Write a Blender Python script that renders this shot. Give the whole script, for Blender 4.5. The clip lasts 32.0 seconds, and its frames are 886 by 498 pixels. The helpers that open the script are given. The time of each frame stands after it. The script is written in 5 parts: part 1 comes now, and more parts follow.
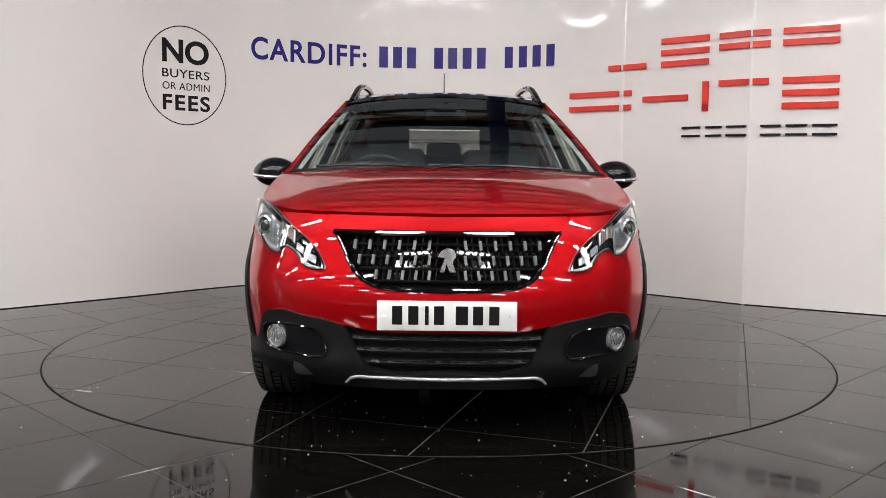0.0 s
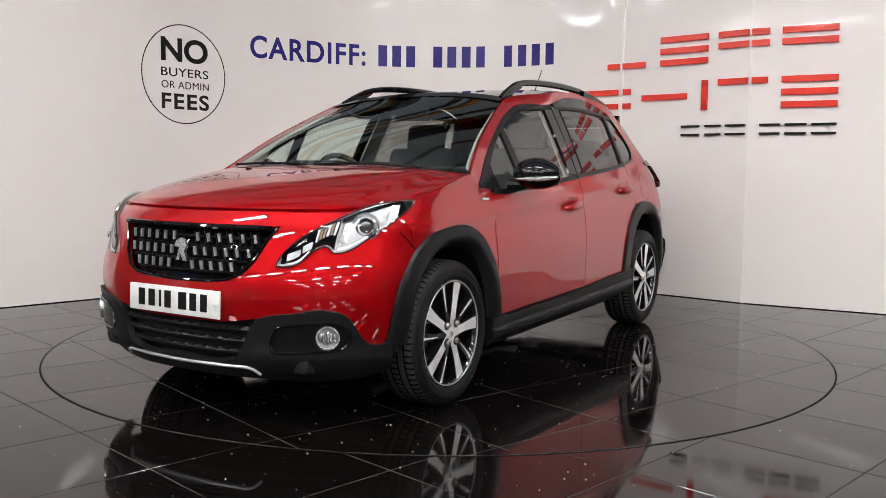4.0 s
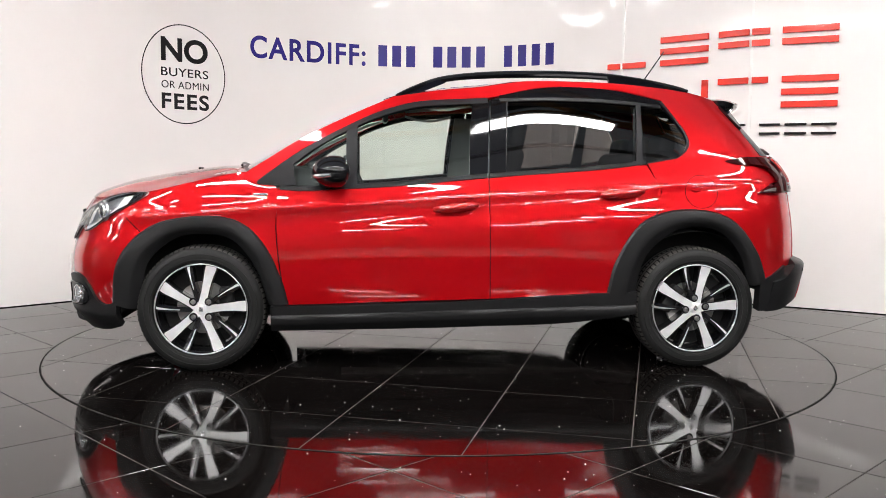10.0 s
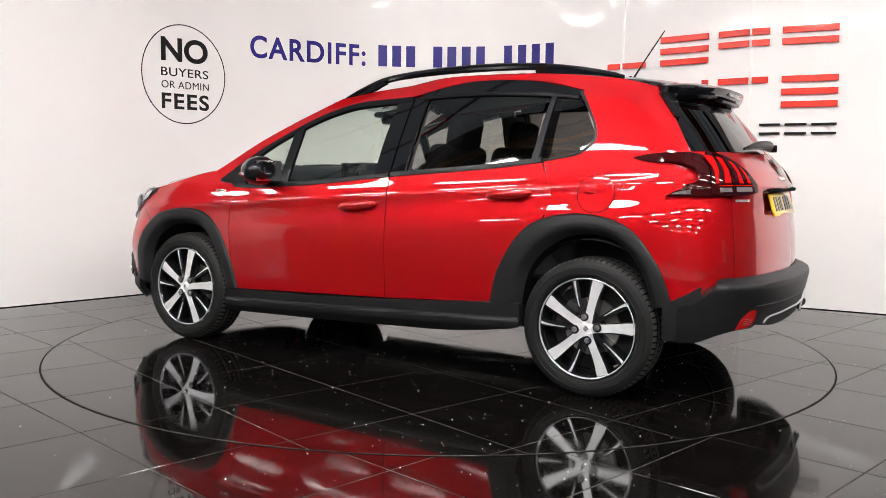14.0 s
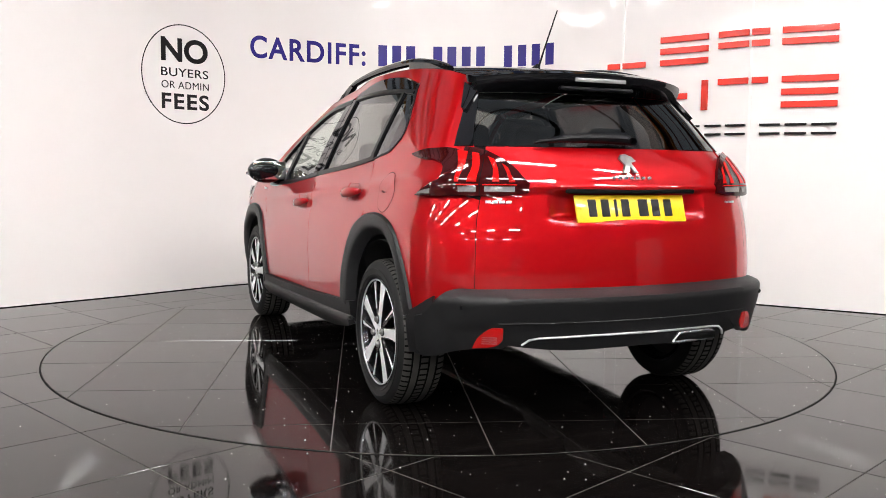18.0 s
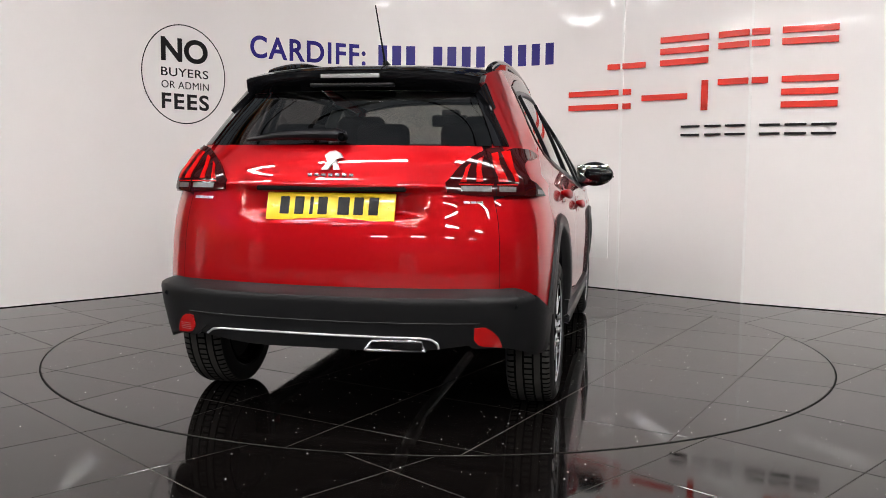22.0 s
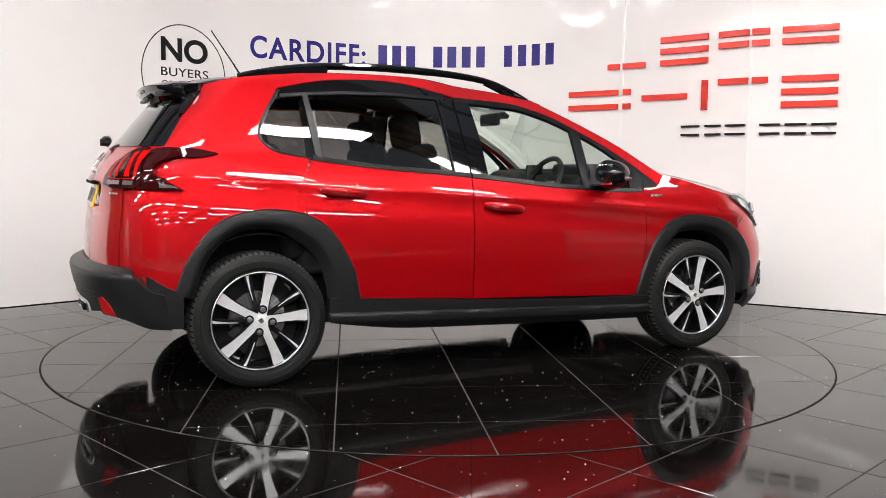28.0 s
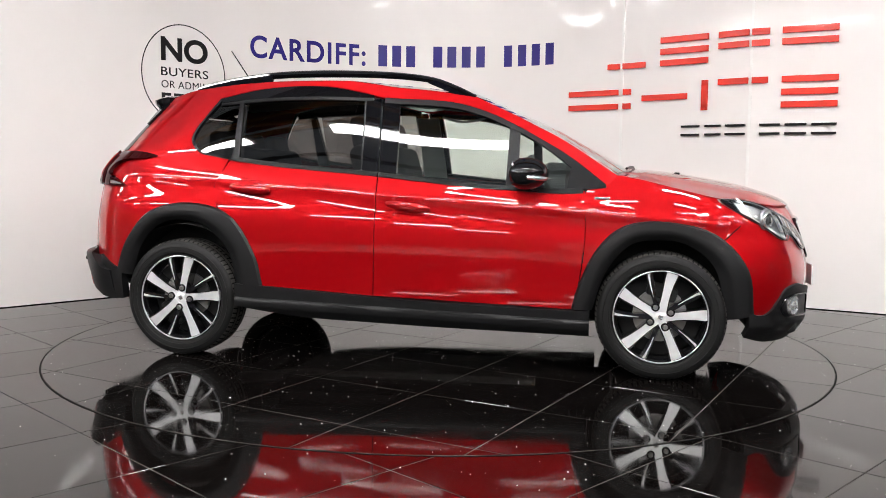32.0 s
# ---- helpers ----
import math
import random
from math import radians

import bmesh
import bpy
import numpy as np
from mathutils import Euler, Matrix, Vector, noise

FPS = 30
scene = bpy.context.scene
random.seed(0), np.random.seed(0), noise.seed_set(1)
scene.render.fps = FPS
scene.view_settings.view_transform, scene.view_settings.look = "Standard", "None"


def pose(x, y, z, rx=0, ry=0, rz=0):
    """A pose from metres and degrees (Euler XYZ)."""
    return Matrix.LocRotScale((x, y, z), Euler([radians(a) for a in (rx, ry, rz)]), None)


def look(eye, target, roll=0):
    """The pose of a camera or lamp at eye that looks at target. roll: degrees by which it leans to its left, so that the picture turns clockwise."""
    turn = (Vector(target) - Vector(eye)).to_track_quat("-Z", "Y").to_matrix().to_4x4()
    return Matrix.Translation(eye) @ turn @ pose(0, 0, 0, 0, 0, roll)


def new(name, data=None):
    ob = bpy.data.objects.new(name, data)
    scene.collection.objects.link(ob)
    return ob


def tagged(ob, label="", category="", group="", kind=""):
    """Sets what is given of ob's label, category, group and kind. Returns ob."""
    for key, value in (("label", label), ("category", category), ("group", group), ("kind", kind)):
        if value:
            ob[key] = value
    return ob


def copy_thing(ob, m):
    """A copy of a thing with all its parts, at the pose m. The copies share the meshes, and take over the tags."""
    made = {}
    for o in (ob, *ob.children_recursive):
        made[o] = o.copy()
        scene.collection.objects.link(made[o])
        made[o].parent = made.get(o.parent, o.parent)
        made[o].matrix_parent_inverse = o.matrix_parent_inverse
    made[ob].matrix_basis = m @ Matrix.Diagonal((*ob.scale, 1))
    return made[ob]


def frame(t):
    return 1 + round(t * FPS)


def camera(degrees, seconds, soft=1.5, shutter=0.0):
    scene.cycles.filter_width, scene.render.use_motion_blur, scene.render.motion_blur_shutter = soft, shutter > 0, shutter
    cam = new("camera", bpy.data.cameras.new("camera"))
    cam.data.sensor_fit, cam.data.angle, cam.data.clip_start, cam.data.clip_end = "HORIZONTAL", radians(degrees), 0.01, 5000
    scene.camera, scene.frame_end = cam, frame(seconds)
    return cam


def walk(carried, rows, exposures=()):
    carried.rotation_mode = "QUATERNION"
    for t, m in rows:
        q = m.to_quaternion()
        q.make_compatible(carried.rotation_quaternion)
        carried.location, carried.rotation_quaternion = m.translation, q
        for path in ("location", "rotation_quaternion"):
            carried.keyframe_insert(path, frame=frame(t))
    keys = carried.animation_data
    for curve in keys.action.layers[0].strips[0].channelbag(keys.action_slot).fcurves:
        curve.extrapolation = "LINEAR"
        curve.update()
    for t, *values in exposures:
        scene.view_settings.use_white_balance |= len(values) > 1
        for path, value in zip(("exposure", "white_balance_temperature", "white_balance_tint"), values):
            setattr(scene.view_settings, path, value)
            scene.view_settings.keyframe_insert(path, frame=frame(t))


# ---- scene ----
# ---------------------------------------------------------------- camera
EYE = Vector((0.0, -5.310, 1.019))
cam = camera(53.31, 32.0, soft=0.9)


def aim(dx=0.0, dy=0.0):
    """The camera's fixed pose, turned by a small angle (radians)."""
    yaw, pitch = -0.0034 + dx, -0.088 + dy
    ahead = Vector((-math.sin(yaw) * math.cos(pitch), math.cos(yaw) * math.cos(pitch), math.sin(pitch)))
    return look(EYE, EYE + ahead, math.degrees(0.0109))


walk(cam, [(0.0, aim(0.0010, 0.0013)), (0.6, aim(0.0007, 0.0009)), (1.4, aim()), (8.0, aim()), (20.0, aim()), (32.0, aim())],
     exposures=[(0.0, -0.11), (3.0, -0.13), (6.0, 0.22), (8.0, 0.37), (11.0, 0.34), (14.0, 0.34), (16.0, 0.49), (17.5, 0.50), (18.5, 0.35), (20.0, 0.08), (22.0, -0.01), (24.0, 0.02), (25.0, 0.19), (28.0, 0.34), (29.5, 0.32), (32.0, 0.25)])

# ---------------------------------------------------------------- light
world = bpy.data.worlds.new("hall_air")
scene.world = world
world.use_nodes = True
world.node_tree.nodes["Background"].inputs[0].default_value = (0.9, 0.93, 1.0, 1)
world.node_tree.nodes["Background"].inputs[1].default_value = 0.05


# ---------------------------------------------------------------- materials
def mat(name, color, rough=0.5, metal=0.0, coat=0.0, coat_rough=0.03, coat_ior=1.5, var=0.0, scale=6.0, bump=0.0, bump_scale=60.0, rvar=0.0, emit=None, power=0.0, spec=0.5, trans=0.0):
    """Principled material with colour variation at two scales, roughness variation and fine relief."""
    m = bpy.data.materials.new(name)
    m.use_nodes = True
    nt = m.node_tree
    b = nt.nodes["Principled BSDF"]
    b.inputs["Base Color"].default_value = (*color, 1)
    b.inputs["Roughness"].default_value = rough
    b.inputs["Metallic"].default_value = metal
    b.inputs["Coat Weight"].default_value = coat
    b.inputs["Coat Roughness"].default_value = coat_rough
    b.inputs["Coat IOR"].default_value = coat_ior
    b.inputs["Specular IOR Level"].default_value = spec
    b.inputs["Transmission Weight"].default_value = trans
    if emit:
        b.inputs["Emission Color"].default_value = (*emit, 1)
        b.inputs["Emission Strength"].default_value = power
    if var or rvar or bump:
        tc = nt.nodes.new("ShaderNodeTexCoord")
        n1 = nt.nodes.new("ShaderNodeTexNoise")
        n1.inputs["Scale"].default_value = scale
        n1.inputs["Detail"].default_value = 6
        nt.links.new(tc.outputs["Object"], n1.inputs["Vector"])
        if var:
            mix = nt.nodes.new("ShaderNodeMix")
            mix.data_type = "RGBA"
            mix.inputs[6].default_value = (*[c * (1 - var) for c in color], 1)
            mix.inputs[7].default_value = (*[min(1, c * (1 + var)) for c in color], 1)
            nt.links.new(n1.outputs[0], mix.inputs[0])
            nt.links.new(mix.outputs[2], b.inputs["Base Color"])
        if rvar:
            mr = nt.nodes.new("ShaderNodeMapRange")
            mr.inputs[1].default_value, mr.inputs[2].default_value = 0.3, 0.7
            mr.inputs[3].default_value, mr.inputs[4].default_value = max(0.0, rough - rvar), rough + rvar
            nt.links.new(n1.outputs[0], mr.inputs[0])
            nt.links.new(mr.outputs[0], b.inputs["Roughness"])
        if bump:
            n2 = nt.nodes.new("ShaderNodeTexNoise")
            n2.inputs["Scale"].default_value = bump_scale
            n2.inputs["Detail"].default_value = 3
            nt.links.new(tc.outputs["Object"], n2.inputs["Vector"])
            bp = nt.nodes.new("ShaderNodeBump")
            bp.inputs["Strength"].default_value = bump
            bp.inputs["Distance"].default_value = 0.002
            nt.links.new(n2.outputs[0], bp.inputs["Height"])
            nt.links.new(bp.outputs[0], b.inputs["Normal"])
    return m


def glass(name, tint, least=0.07, gloss=(1, 1, 1)):
    """A thin pane: tinted see-through, with a mirror gloss that grows at grazing angles."""
    m = bpy.data.materials.new(name)
    m.use_nodes = True
    nt = m.node_tree
    nt.nodes.remove(nt.nodes["Principled BSDF"])
    out = nt.nodes["Material Output"]
    tr, gl, mx, lw, po, mr = (nt.nodes.new("ShaderNode" + k) for k in ("BsdfTransparent", "BsdfGlossy", "MixShader", "LayerWeight", "Math", "MapRange"))
    tr.inputs[0].default_value = (*tint, 1)
    gl.inputs[0].default_value = (*gloss, 1)
    gl.inputs["Roughness"].default_value = 0.0
    lw.inputs[0].default_value = 0.5
    po.operation = "POWER"
    po.inputs[1].default_value = 4.5
    mr.inputs[3].default_value, mr.inputs[4].default_value = least, 1.0
    nt.links.new(lw.outputs["Facing"], po.inputs[0])
    nt.links.new(po.outputs[0], mr.inputs[0])
    nt.links.new(mr.outputs[0], mx.inputs[0])
    nt.links.new(tr.outputs[0], mx.inputs[1])
    nt.links.new(gl.outputs[0], mx.inputs[2])
    nt.links.new(mx.outputs[0], out.inputs[0])
    return m


def tile_material():
    """Polished black tile, each a little different, with faint veins, scuffs and smears."""
    m = mat("black_tile", (0.0036, 0.0029, 0.0027), 0.06, var=0.35, scale=4.5, rvar=0.045, bump=0.02, bump_scale=9)
    nt = m.node_tree
    b = nt.nodes["Principled BSDF"]
    info = nt.nodes.new("ShaderNodeObjectInfo")
    mr = nt.nodes.new("ShaderNodeMapRange")
    mr.inputs[3].default_value, mr.inputs[4].default_value = 0.24, 0.33
    nt.links.new(info.outputs["Random"], mr.inputs[0])
    nt.links.new(mr.outputs[0], b.inputs["Specular IOR Level"])
    return m


M = {
    "wall": mat("gloss_white_panel", (0.825, 0.785, 0.768), 0.045, spec=0.17, var=0.025, scale=1.5, rvar=0.02, bump=0.06, bump_scale=2.2),
    "joint": mat("panel_joint_strip", (0.86, 0.84, 0.82), 0.25, var=0.05),
    "tile": tile_material(),
    "grout": mat("floor_grout", (0.068, 0.062, 0.056), 0.7, spec=0.1, var=0.4, scale=20),
    "gap": mat("black_gap", (0.005, 0.005, 0.005), 0.8, spec=0.05, var=0.2),
    "hall_wall": mat("hall_wall_paint", (0.10, 0.097, 0.092), 0.6, var=0.3, scale=0.6),
    "hall_roof": mat("hall_roof_sheet", (0.07, 0.07, 0.075), 0.7, var=0.2, scale=0.8),
    "concrete": mat("hall_floor", (0.045, 0.042, 0.04), 0.5, var=0.2, scale=1.2, rvar=0.1),
    "rooflight": mat("translucent_roof_sheet", (0.6, 0.65, 0.7), 0.5, emit=(0.80, 0.90, 1.0), power=0.15),
    "purlin": mat("dark_purlin_steel", (0.05, 0.05, 0.055), 0.5, var=0.2),
    "bluetrim": mat("blue_steel_paint", (0.03, 0.08, 0.35), 0.5, var=0.15),
    "beam": mat("orange_steel", (0.50, 0.20, 0.03), 0.45, var=0.15, scale=3),
    "lamp": mat("lamp_glow", (1, 1, 1), 0.5, emit=(1.0, 0.98, 0.968), power=73),
    "housing": mat("lamp_housing", (0.6, 0.6, 0.6), 0.4, var=0.05),
    "sign_black": mat("sign_vinyl_black", (0.008, 0.0075, 0.008), 0.3, spec=0.2, var=0.1),
    "sign_blue": mat("sign_vinyl_blue", (0.032, 0.024, 0.19), 0.2, spec=0.2, var=0.12),
    "sign_red": mat("sign_acrylic_red", (0.72, 0.035, 0.02), 0.25, coat=0.2, var=0.08),
    "speck": mat("dust_speck", (0.75, 0.73, 0.7), 0.7, var=0.1),
    "red": mat("red_metallic_paint", (0.395, 0.0016, 0.0044), 0.37, metal=0.52, coat=1.0, coat_rough=0.004, coat_ior=1.6, spec=0.1, var=0.04, scale=300, bump=0.005, bump_scale=9),
    "plastic": mat("textured_black_plastic", (0.0075, 0.0075, 0.008), 0.42, spec=0.28, var=0.15, scale=12, bump=0.12, bump_scale=900),
    "gloss": mat("piano_black", (0.005, 0.005, 0.006), 0.03, spec=0.45, var=0.1),
    "trim": mat("window_trim_black", (0.004, 0.004, 0.005), 0.30, spec=0.2, var=0.1),
    "dark": mat("underbody_black", (0.010, 0.010, 0.010), 0.8, var=0.3, scale=8),
    "tyre": mat("tyre_rubber", (0.0065, 0.0065, 0.0065), 0.55, spec=0.24, var=0.2, scale=10, bump=0.1, bump_scale=200),
    "alloy": mat("diamond_cut_alloy", (0.93, 0.93, 0.93), 0.28, metal=0.6, var=0.08, scale=30),
    "rim": mat("gloss_black_alloy", (0.008, 0.008, 0.009), 0.10, coat=0.8, var=0.1),
    "disc": mat("brake_disc_steel", (0.32, 0.31, 0.30), 0.35, metal=1.0, var=0.2, scale=40),
    "chrome": mat("chrome", (0.88, 0.88, 0.89), 0.16, metal=0.85, var=0.03),
    "satin": mat("satin_silver", (0.50, 0.50, 0.51), 0.30, metal=0.6, var=0.05),
    "white": mat("plate_white", (0.80, 0.80, 0.78), 0.35, coat=1.0, coat_rough=0.01, var=0.03),
    "yellow": mat("plate_yellow", (0.85, 0.56, 0.01), 0.35, coat=1.0, coat_rough=0.01, var=0.03),
    "glass": glass("tinted_green_glass", (0.86, 0.93, 0.88)),
    "privacy": glass("privacy_glass", (0.33, 0.32, 0.31)),
    "rearglass": glass("dark_rear_glass", (0.19, 0.185, 0.18)),
    "lens": glass("clear_lamp_lens", (0.93, 0.95, 0.95)),
    "lampgrey": mat("reversing_lamp_grey", (0.24, 0.23, 0.23), 0.2, coat=1.0, var=0.1),
    "reflector": mat("red_reflector", (0.40, 0.008, 0.008), 0.2, coat=1.0, var=0.1),
    "tread": mat("worn_tyre_tread", (0.036, 0.033, 0.030), 0.75, var=0.3, scale=25, bump=0.2, bump_scale=250),
    "redlit": mat("red_lamp_guide", (0.42, 0.003, 0.003), 0.16, spec=0.18, var=0.1),
    "clearlamp": mat("reversing_lamp_clear", (0.13, 0.12, 0.12), 0.2, spec=0.3, var=0.3, scale=60),
    "darklens": mat("smoked_lamp_lens", (0.03, 0.0025, 0.003), 0.06, spec=0.35, var=0.1),
    "amber": mat("amber_lens", (0.26, 0.19, 0.14), 0.12, coat=0.8, var=0.1),
    "lampsilver": mat("headlamp_inner_silver", (0.42, 0.42, 0.44), 0.28, metal=0.85, var=0.15, scale=40),
    "projector": mat("projector_glass", (0.04, 0.042, 0.045), 0.05, coat=1.0, var=0.1),
    "fabric": mat("dark_seat_fabric", (0.045, 0.045, 0.047), 0.85, var=0.2, scale=80, bump=0.2, bump_scale=400),
    "lining": mat("pale_head_lining", (0.42, 0.41, 0.38), 0.9, var=0.06, scale=30),
    "pillar": mat("pale_pillar_trim", (0.45, 0.46, 0.46), 0.7, var=0.05),
    "dash": mat("soft_dashboard", (0.025, 0.025, 0.027), 0.6, var=0.15, scale=30, bump=0.1, bump_scale=300),
    "mirror": mat("mirror_glass", (0.9, 0.9, 0.9), 0.0, metal=1.0),
}


# ---------------------------------------------------------------- mesh helpers
def mesh(name, verts, faces, smooth=True, sharp=0.6):
    me = bpy.data.meshes.new(name)
    me.from_pydata([tuple(map(float, v)) for v in verts], [], faces)
    me.update()
    if smooth:
        me.polygons.foreach_set("use_smooth", [True] * len(me.polygons))
        me.set_sharp_from_angle(angle=sharp)
    return me


def from_bm(name, bm, smooth=True, sharp=0.6):
    bmesh.ops.recalc_face_normals(bm, faces=bm.faces)
    me = bpy.data.meshes.new(name)
    bm.to_mesh(me)
    bm.free()
    if smooth:
        me.polygons.foreach_set("use_smooth", [True] * len(me.polygons))
        me.set_sharp_from_angle(angle=sharp)
    return me


def part(name, me, material, parent, label=""):
    """Links a mesh as one object, under a thing or a part."""
    ob = new(name, me)
    if not me.materials:
        me.materials.append(material)
    if parent:
        ob.parent = parent
    if label:
        ob["label"] = label
    return ob


def thing(name, label, category, group="", kind="", at=None):
    ob = new(name)
    if at is not None:
        ob.matrix_basis = at
    return tagged(ob, label, category, group, kind)


def box(size, at=(0, 0, 0), bevel=0.0, seg=2, rot=None):
    bm = bmesh.new()
    bmesh.ops.create_cube(bm, size=1.0, matrix=Matrix.Diagonal((*size, 1)))
    if bevel:
        bmesh.ops.bevel(bm, geom=bm.edges[:], offset=bevel, segments=seg, profile=0.5, affect="EDGES")
    m = Matrix.Translation(at) @ (rot.to_4x4() if rot else Matrix.Identity(4))
    bmesh.ops.transform(bm, matrix=m, verts=bm.verts)
    return from_bm("box", bm)


def lathe(profile, n=48, axis="y", at=(0, 0, 0)):
    """A turned body from (radius, height) points round an axis."""
    vs, fs = [], []
    k = len(profile)
    for i in range(n):
        a = 2 * math.pi * i / n
        c, s = math.cos(a), math.sin(a)
        for r, h in profile:
            vs.append({"y": (at[0] + r * c, at[1] + h, at[2] + r * s), "z": (at[0] + r * c, at[1] + r * s, at[2] + h), "x": (at[0] + h, at[1] + r * c, at[2] + r * s)}[axis])
    for i in range(n):
        j = (i + 1) % n
        for q in range(k - 1):
            fs.append((i * k + q, j * k + q, j * k + q + 1, i * k + q + 1))
    bm = bmesh.new()
    me = mesh("turned", vs, fs)
    bm.from_mesh(me)
    bmesh.ops.remove_doubles(bm, verts=bm.verts, dist=1e-5)
    bpy.data.meshes.remove(me)
    return from_bm("turned", bm)


def tube(pts, r, n=10, flat=1.0):
    """A round (or flattened) bar along a line of points."""
    pts = [Vector(p) for p in pts]
    rad = r if isinstance(r, (list, tuple)) else [r] * len(pts)
    vs, fs = [], []
    for i, p in enumerate(pts):
        d = (pts[min(i + 1, len(pts) - 1)] - pts[max(i - 1, 0)]).normalized()
        a = d.cross(Vector((0, 0, 1)))
        a = a.normalized() if a.length > 1e-4 else Vector((1, 0, 0))
        b = d.cross(a)
        for j in range(n):
            t = 2 * math.pi * j / n
            vs.append(p + (a * math.cos(t) * flat + b * math.sin(t)) * rad[i])
    for i in range(len(pts) - 1):
        for j in range(n):
            q = (j + 1) % n
            fs.append((i * n + j, i * n + q, (i + 1) * n + q, (i + 1) * n + j))
    fs += [tuple(range(n)), tuple(range((len(pts) - 1) * n, len(pts) * n))]
    bm = bmesh.new()
    me = mesh("bar", vs, fs)
    bm.from_mesh(me)
    bpy.data.meshes.remove(me)
    return from_bm("bar", bm)


def prism(poly, depth, to3d):
    """A flat outline given a depth; to3d(a, b, d) places its points."""
    n = len(poly)
    vs = [to3d(a, b, 0.0) for a, b in poly] + [to3d(a, b, depth) for a, b in poly]
    fs = [tuple(range(n)), tuple(range(n, 2 * n))] + [(i, (i + 1) % n, n + (i + 1) % n, n + i) for i in range(n)]
    bm = bmesh.new()
    bv = [bm.verts.new(v) for v in vs]
    for f in fs:
        bm.faces.new([bv[i] for i in f])
    return from_bm("prism", bm, smooth=False)


# ---------------------------------------------------------------- stage wall
CORNERS = [(-4.19, -0.02), (-3.36, 0.82), (-2.53, 1.65), (-1.72, 2.49), (-0.62, 3.10), (0.55, 3.07), (1.55, 2.37), (2.40, 1.63), (3.42, 1.06), (4.44, 0.49), (5.46, -0.08)]
WALL_H = 2.75


CURVED = 6


def along(i, t):
    """A point and the way along the wall in stretch i: one bent sheet up to the first upright joint, flat panels after it."""
    p, q = Vector(CORNERS[i]), Vector(CORNERS[i + 1])
    if i >= CURVED:
        return p + (q - p) * t, (q - p).normalized()
    o = Vector(CORNERS[i - 1]) if i else 2 * p - q
    s = Vector(CORNERS[i + 2])
    at = 0.5 * (2 * p + (q - o) * t + (2 * o - 5 * p + 4 * q - s) * t * t + (3 * p - o - 3 * q + s) * t ** 3)
    way = 0.5 * ((q - o) + 2 * (2 * o - 5 * p + 4 * q - s) * t + 3 * (3 * p - o - 3 * q + s) * t * t)
    return at, way.normalized()


def on_wall(k, u, z, out=0.0):
    """A point u metres along stretch k (counted from the round sign's stretch 0 at corner 1), z up, out towards the room."""
    i, t = k + 1, u / (Vector(CORNERS[k + 2]) - Vector(CORNERS[k + 1])).length
    if t > 1:
        i, t = i + 1, t - 1
    w, d = along(i, t)
    w = w + Vector((d.y, -d.x)) * out
    return Vector((w.x, w.y, z))


def ribbon(line, z0, z1, front, back):
    """An upright band along a line of (point, way), between two depths."""
    vs, k = [], len(line)
    for p, d in line:
        n = Vector((-d.y, d.x))
        vs += [(p.x + n.x * o, p.y + n.y * o, z) for o, z in ((front, z0), (front, z1), (back, z1), (back, z0))]
    fs = [(4 * i + j, 4 * i + 4 + j, 4 * i + 4 + (j + 1) % 4, 4 * i + (j + 1) % 4) for i in range(k - 1) for j in range(4)]
    fs += [(0, 1, 2, 3), (4 * k - 4, 4 * k - 1, 4 * k - 2, 4 * k - 3)]
    bm = bmesh.new()
    bv = [bm.verts.new(v) for v in vs]
    for f in fs:
        bm.faces.new([bv[i] for i in f])
    return from_bm("ribbon", bm)


stage_wall = thing("wall_stage", "stage wall of a bent glossy white sheet and flat panels", "wall", kind="structure")
runs = [[along(i, j / 14) for i in range(CURVED) for j in range(14)] + [along(CURVED - 1, 1.0)]]
for i in range(CURVED, len(CORNERS) - 1):
    runs.append([along(i, 0.0015), along(i, 0.9985)])
for i, run in enumerate(runs):
    part("panel", ribbon(run, 0.004, WALL_H, 0.0, 0.03), M["wall"], stage_wall)
    part("floor_gap", ribbon(run, -0.001, 0.0035, 0.002, 0.03), M["gap"], stage_wall)
    if i:
        p, d = run[0]
        c, n = p - d * 0.001, Vector((-d.y, d.x))
        part("joint_strip", ribbon([(c - d * 0.011, d), (c + d * 0.011, d)], 0.0, WALL_H, -0.004, 0.004), M["joint"], stage_wall)


# ---------------------------------------------------------------- signs on the wall
def letters(text, k, u, z, width, height, material, parent, bold=0.0, depth=0.0015, space=1.0):
    """A word of the built-in font, stretched to width and height, lying on wall panel k."""
    cu = bpy.data.curves.new("word", "FONT")
    cu.body = text
    cu.offset = bold
    cu.space_character = space
    cu.extrude = 0.01
    tmp = new("word", cu)
    me = bpy.data.meshes.new_from_object(tmp.evaluated_get(bpy.context.evaluated_depsgraph_get()))
    bpy.data.objects.remove(tmp)
    co = np.array([v.co[:] for v in me.vertices])
    lo, hi = co.min(0), co.max(0)
    for v in me.vertices:
        a = (v.co.x - lo[0]) / (hi[0] - lo[0]) * width
        b = (v.co.y - lo[1]) / (hi[1] - lo[1]) * height
        v.co = on_wall(k, u + a, z + b, 0.0005 + depth * (v.co.z > 0))
    me.update()
    me.materials.clear()
    return part("word", me, material, parent)


def slab(k, poly, material, parent, depth=0.012, name="bar"):
    return part(name, prism(poly, depth, lambda u, z, o: on_wall(k, u, z, 0.001 + o)), material, parent)


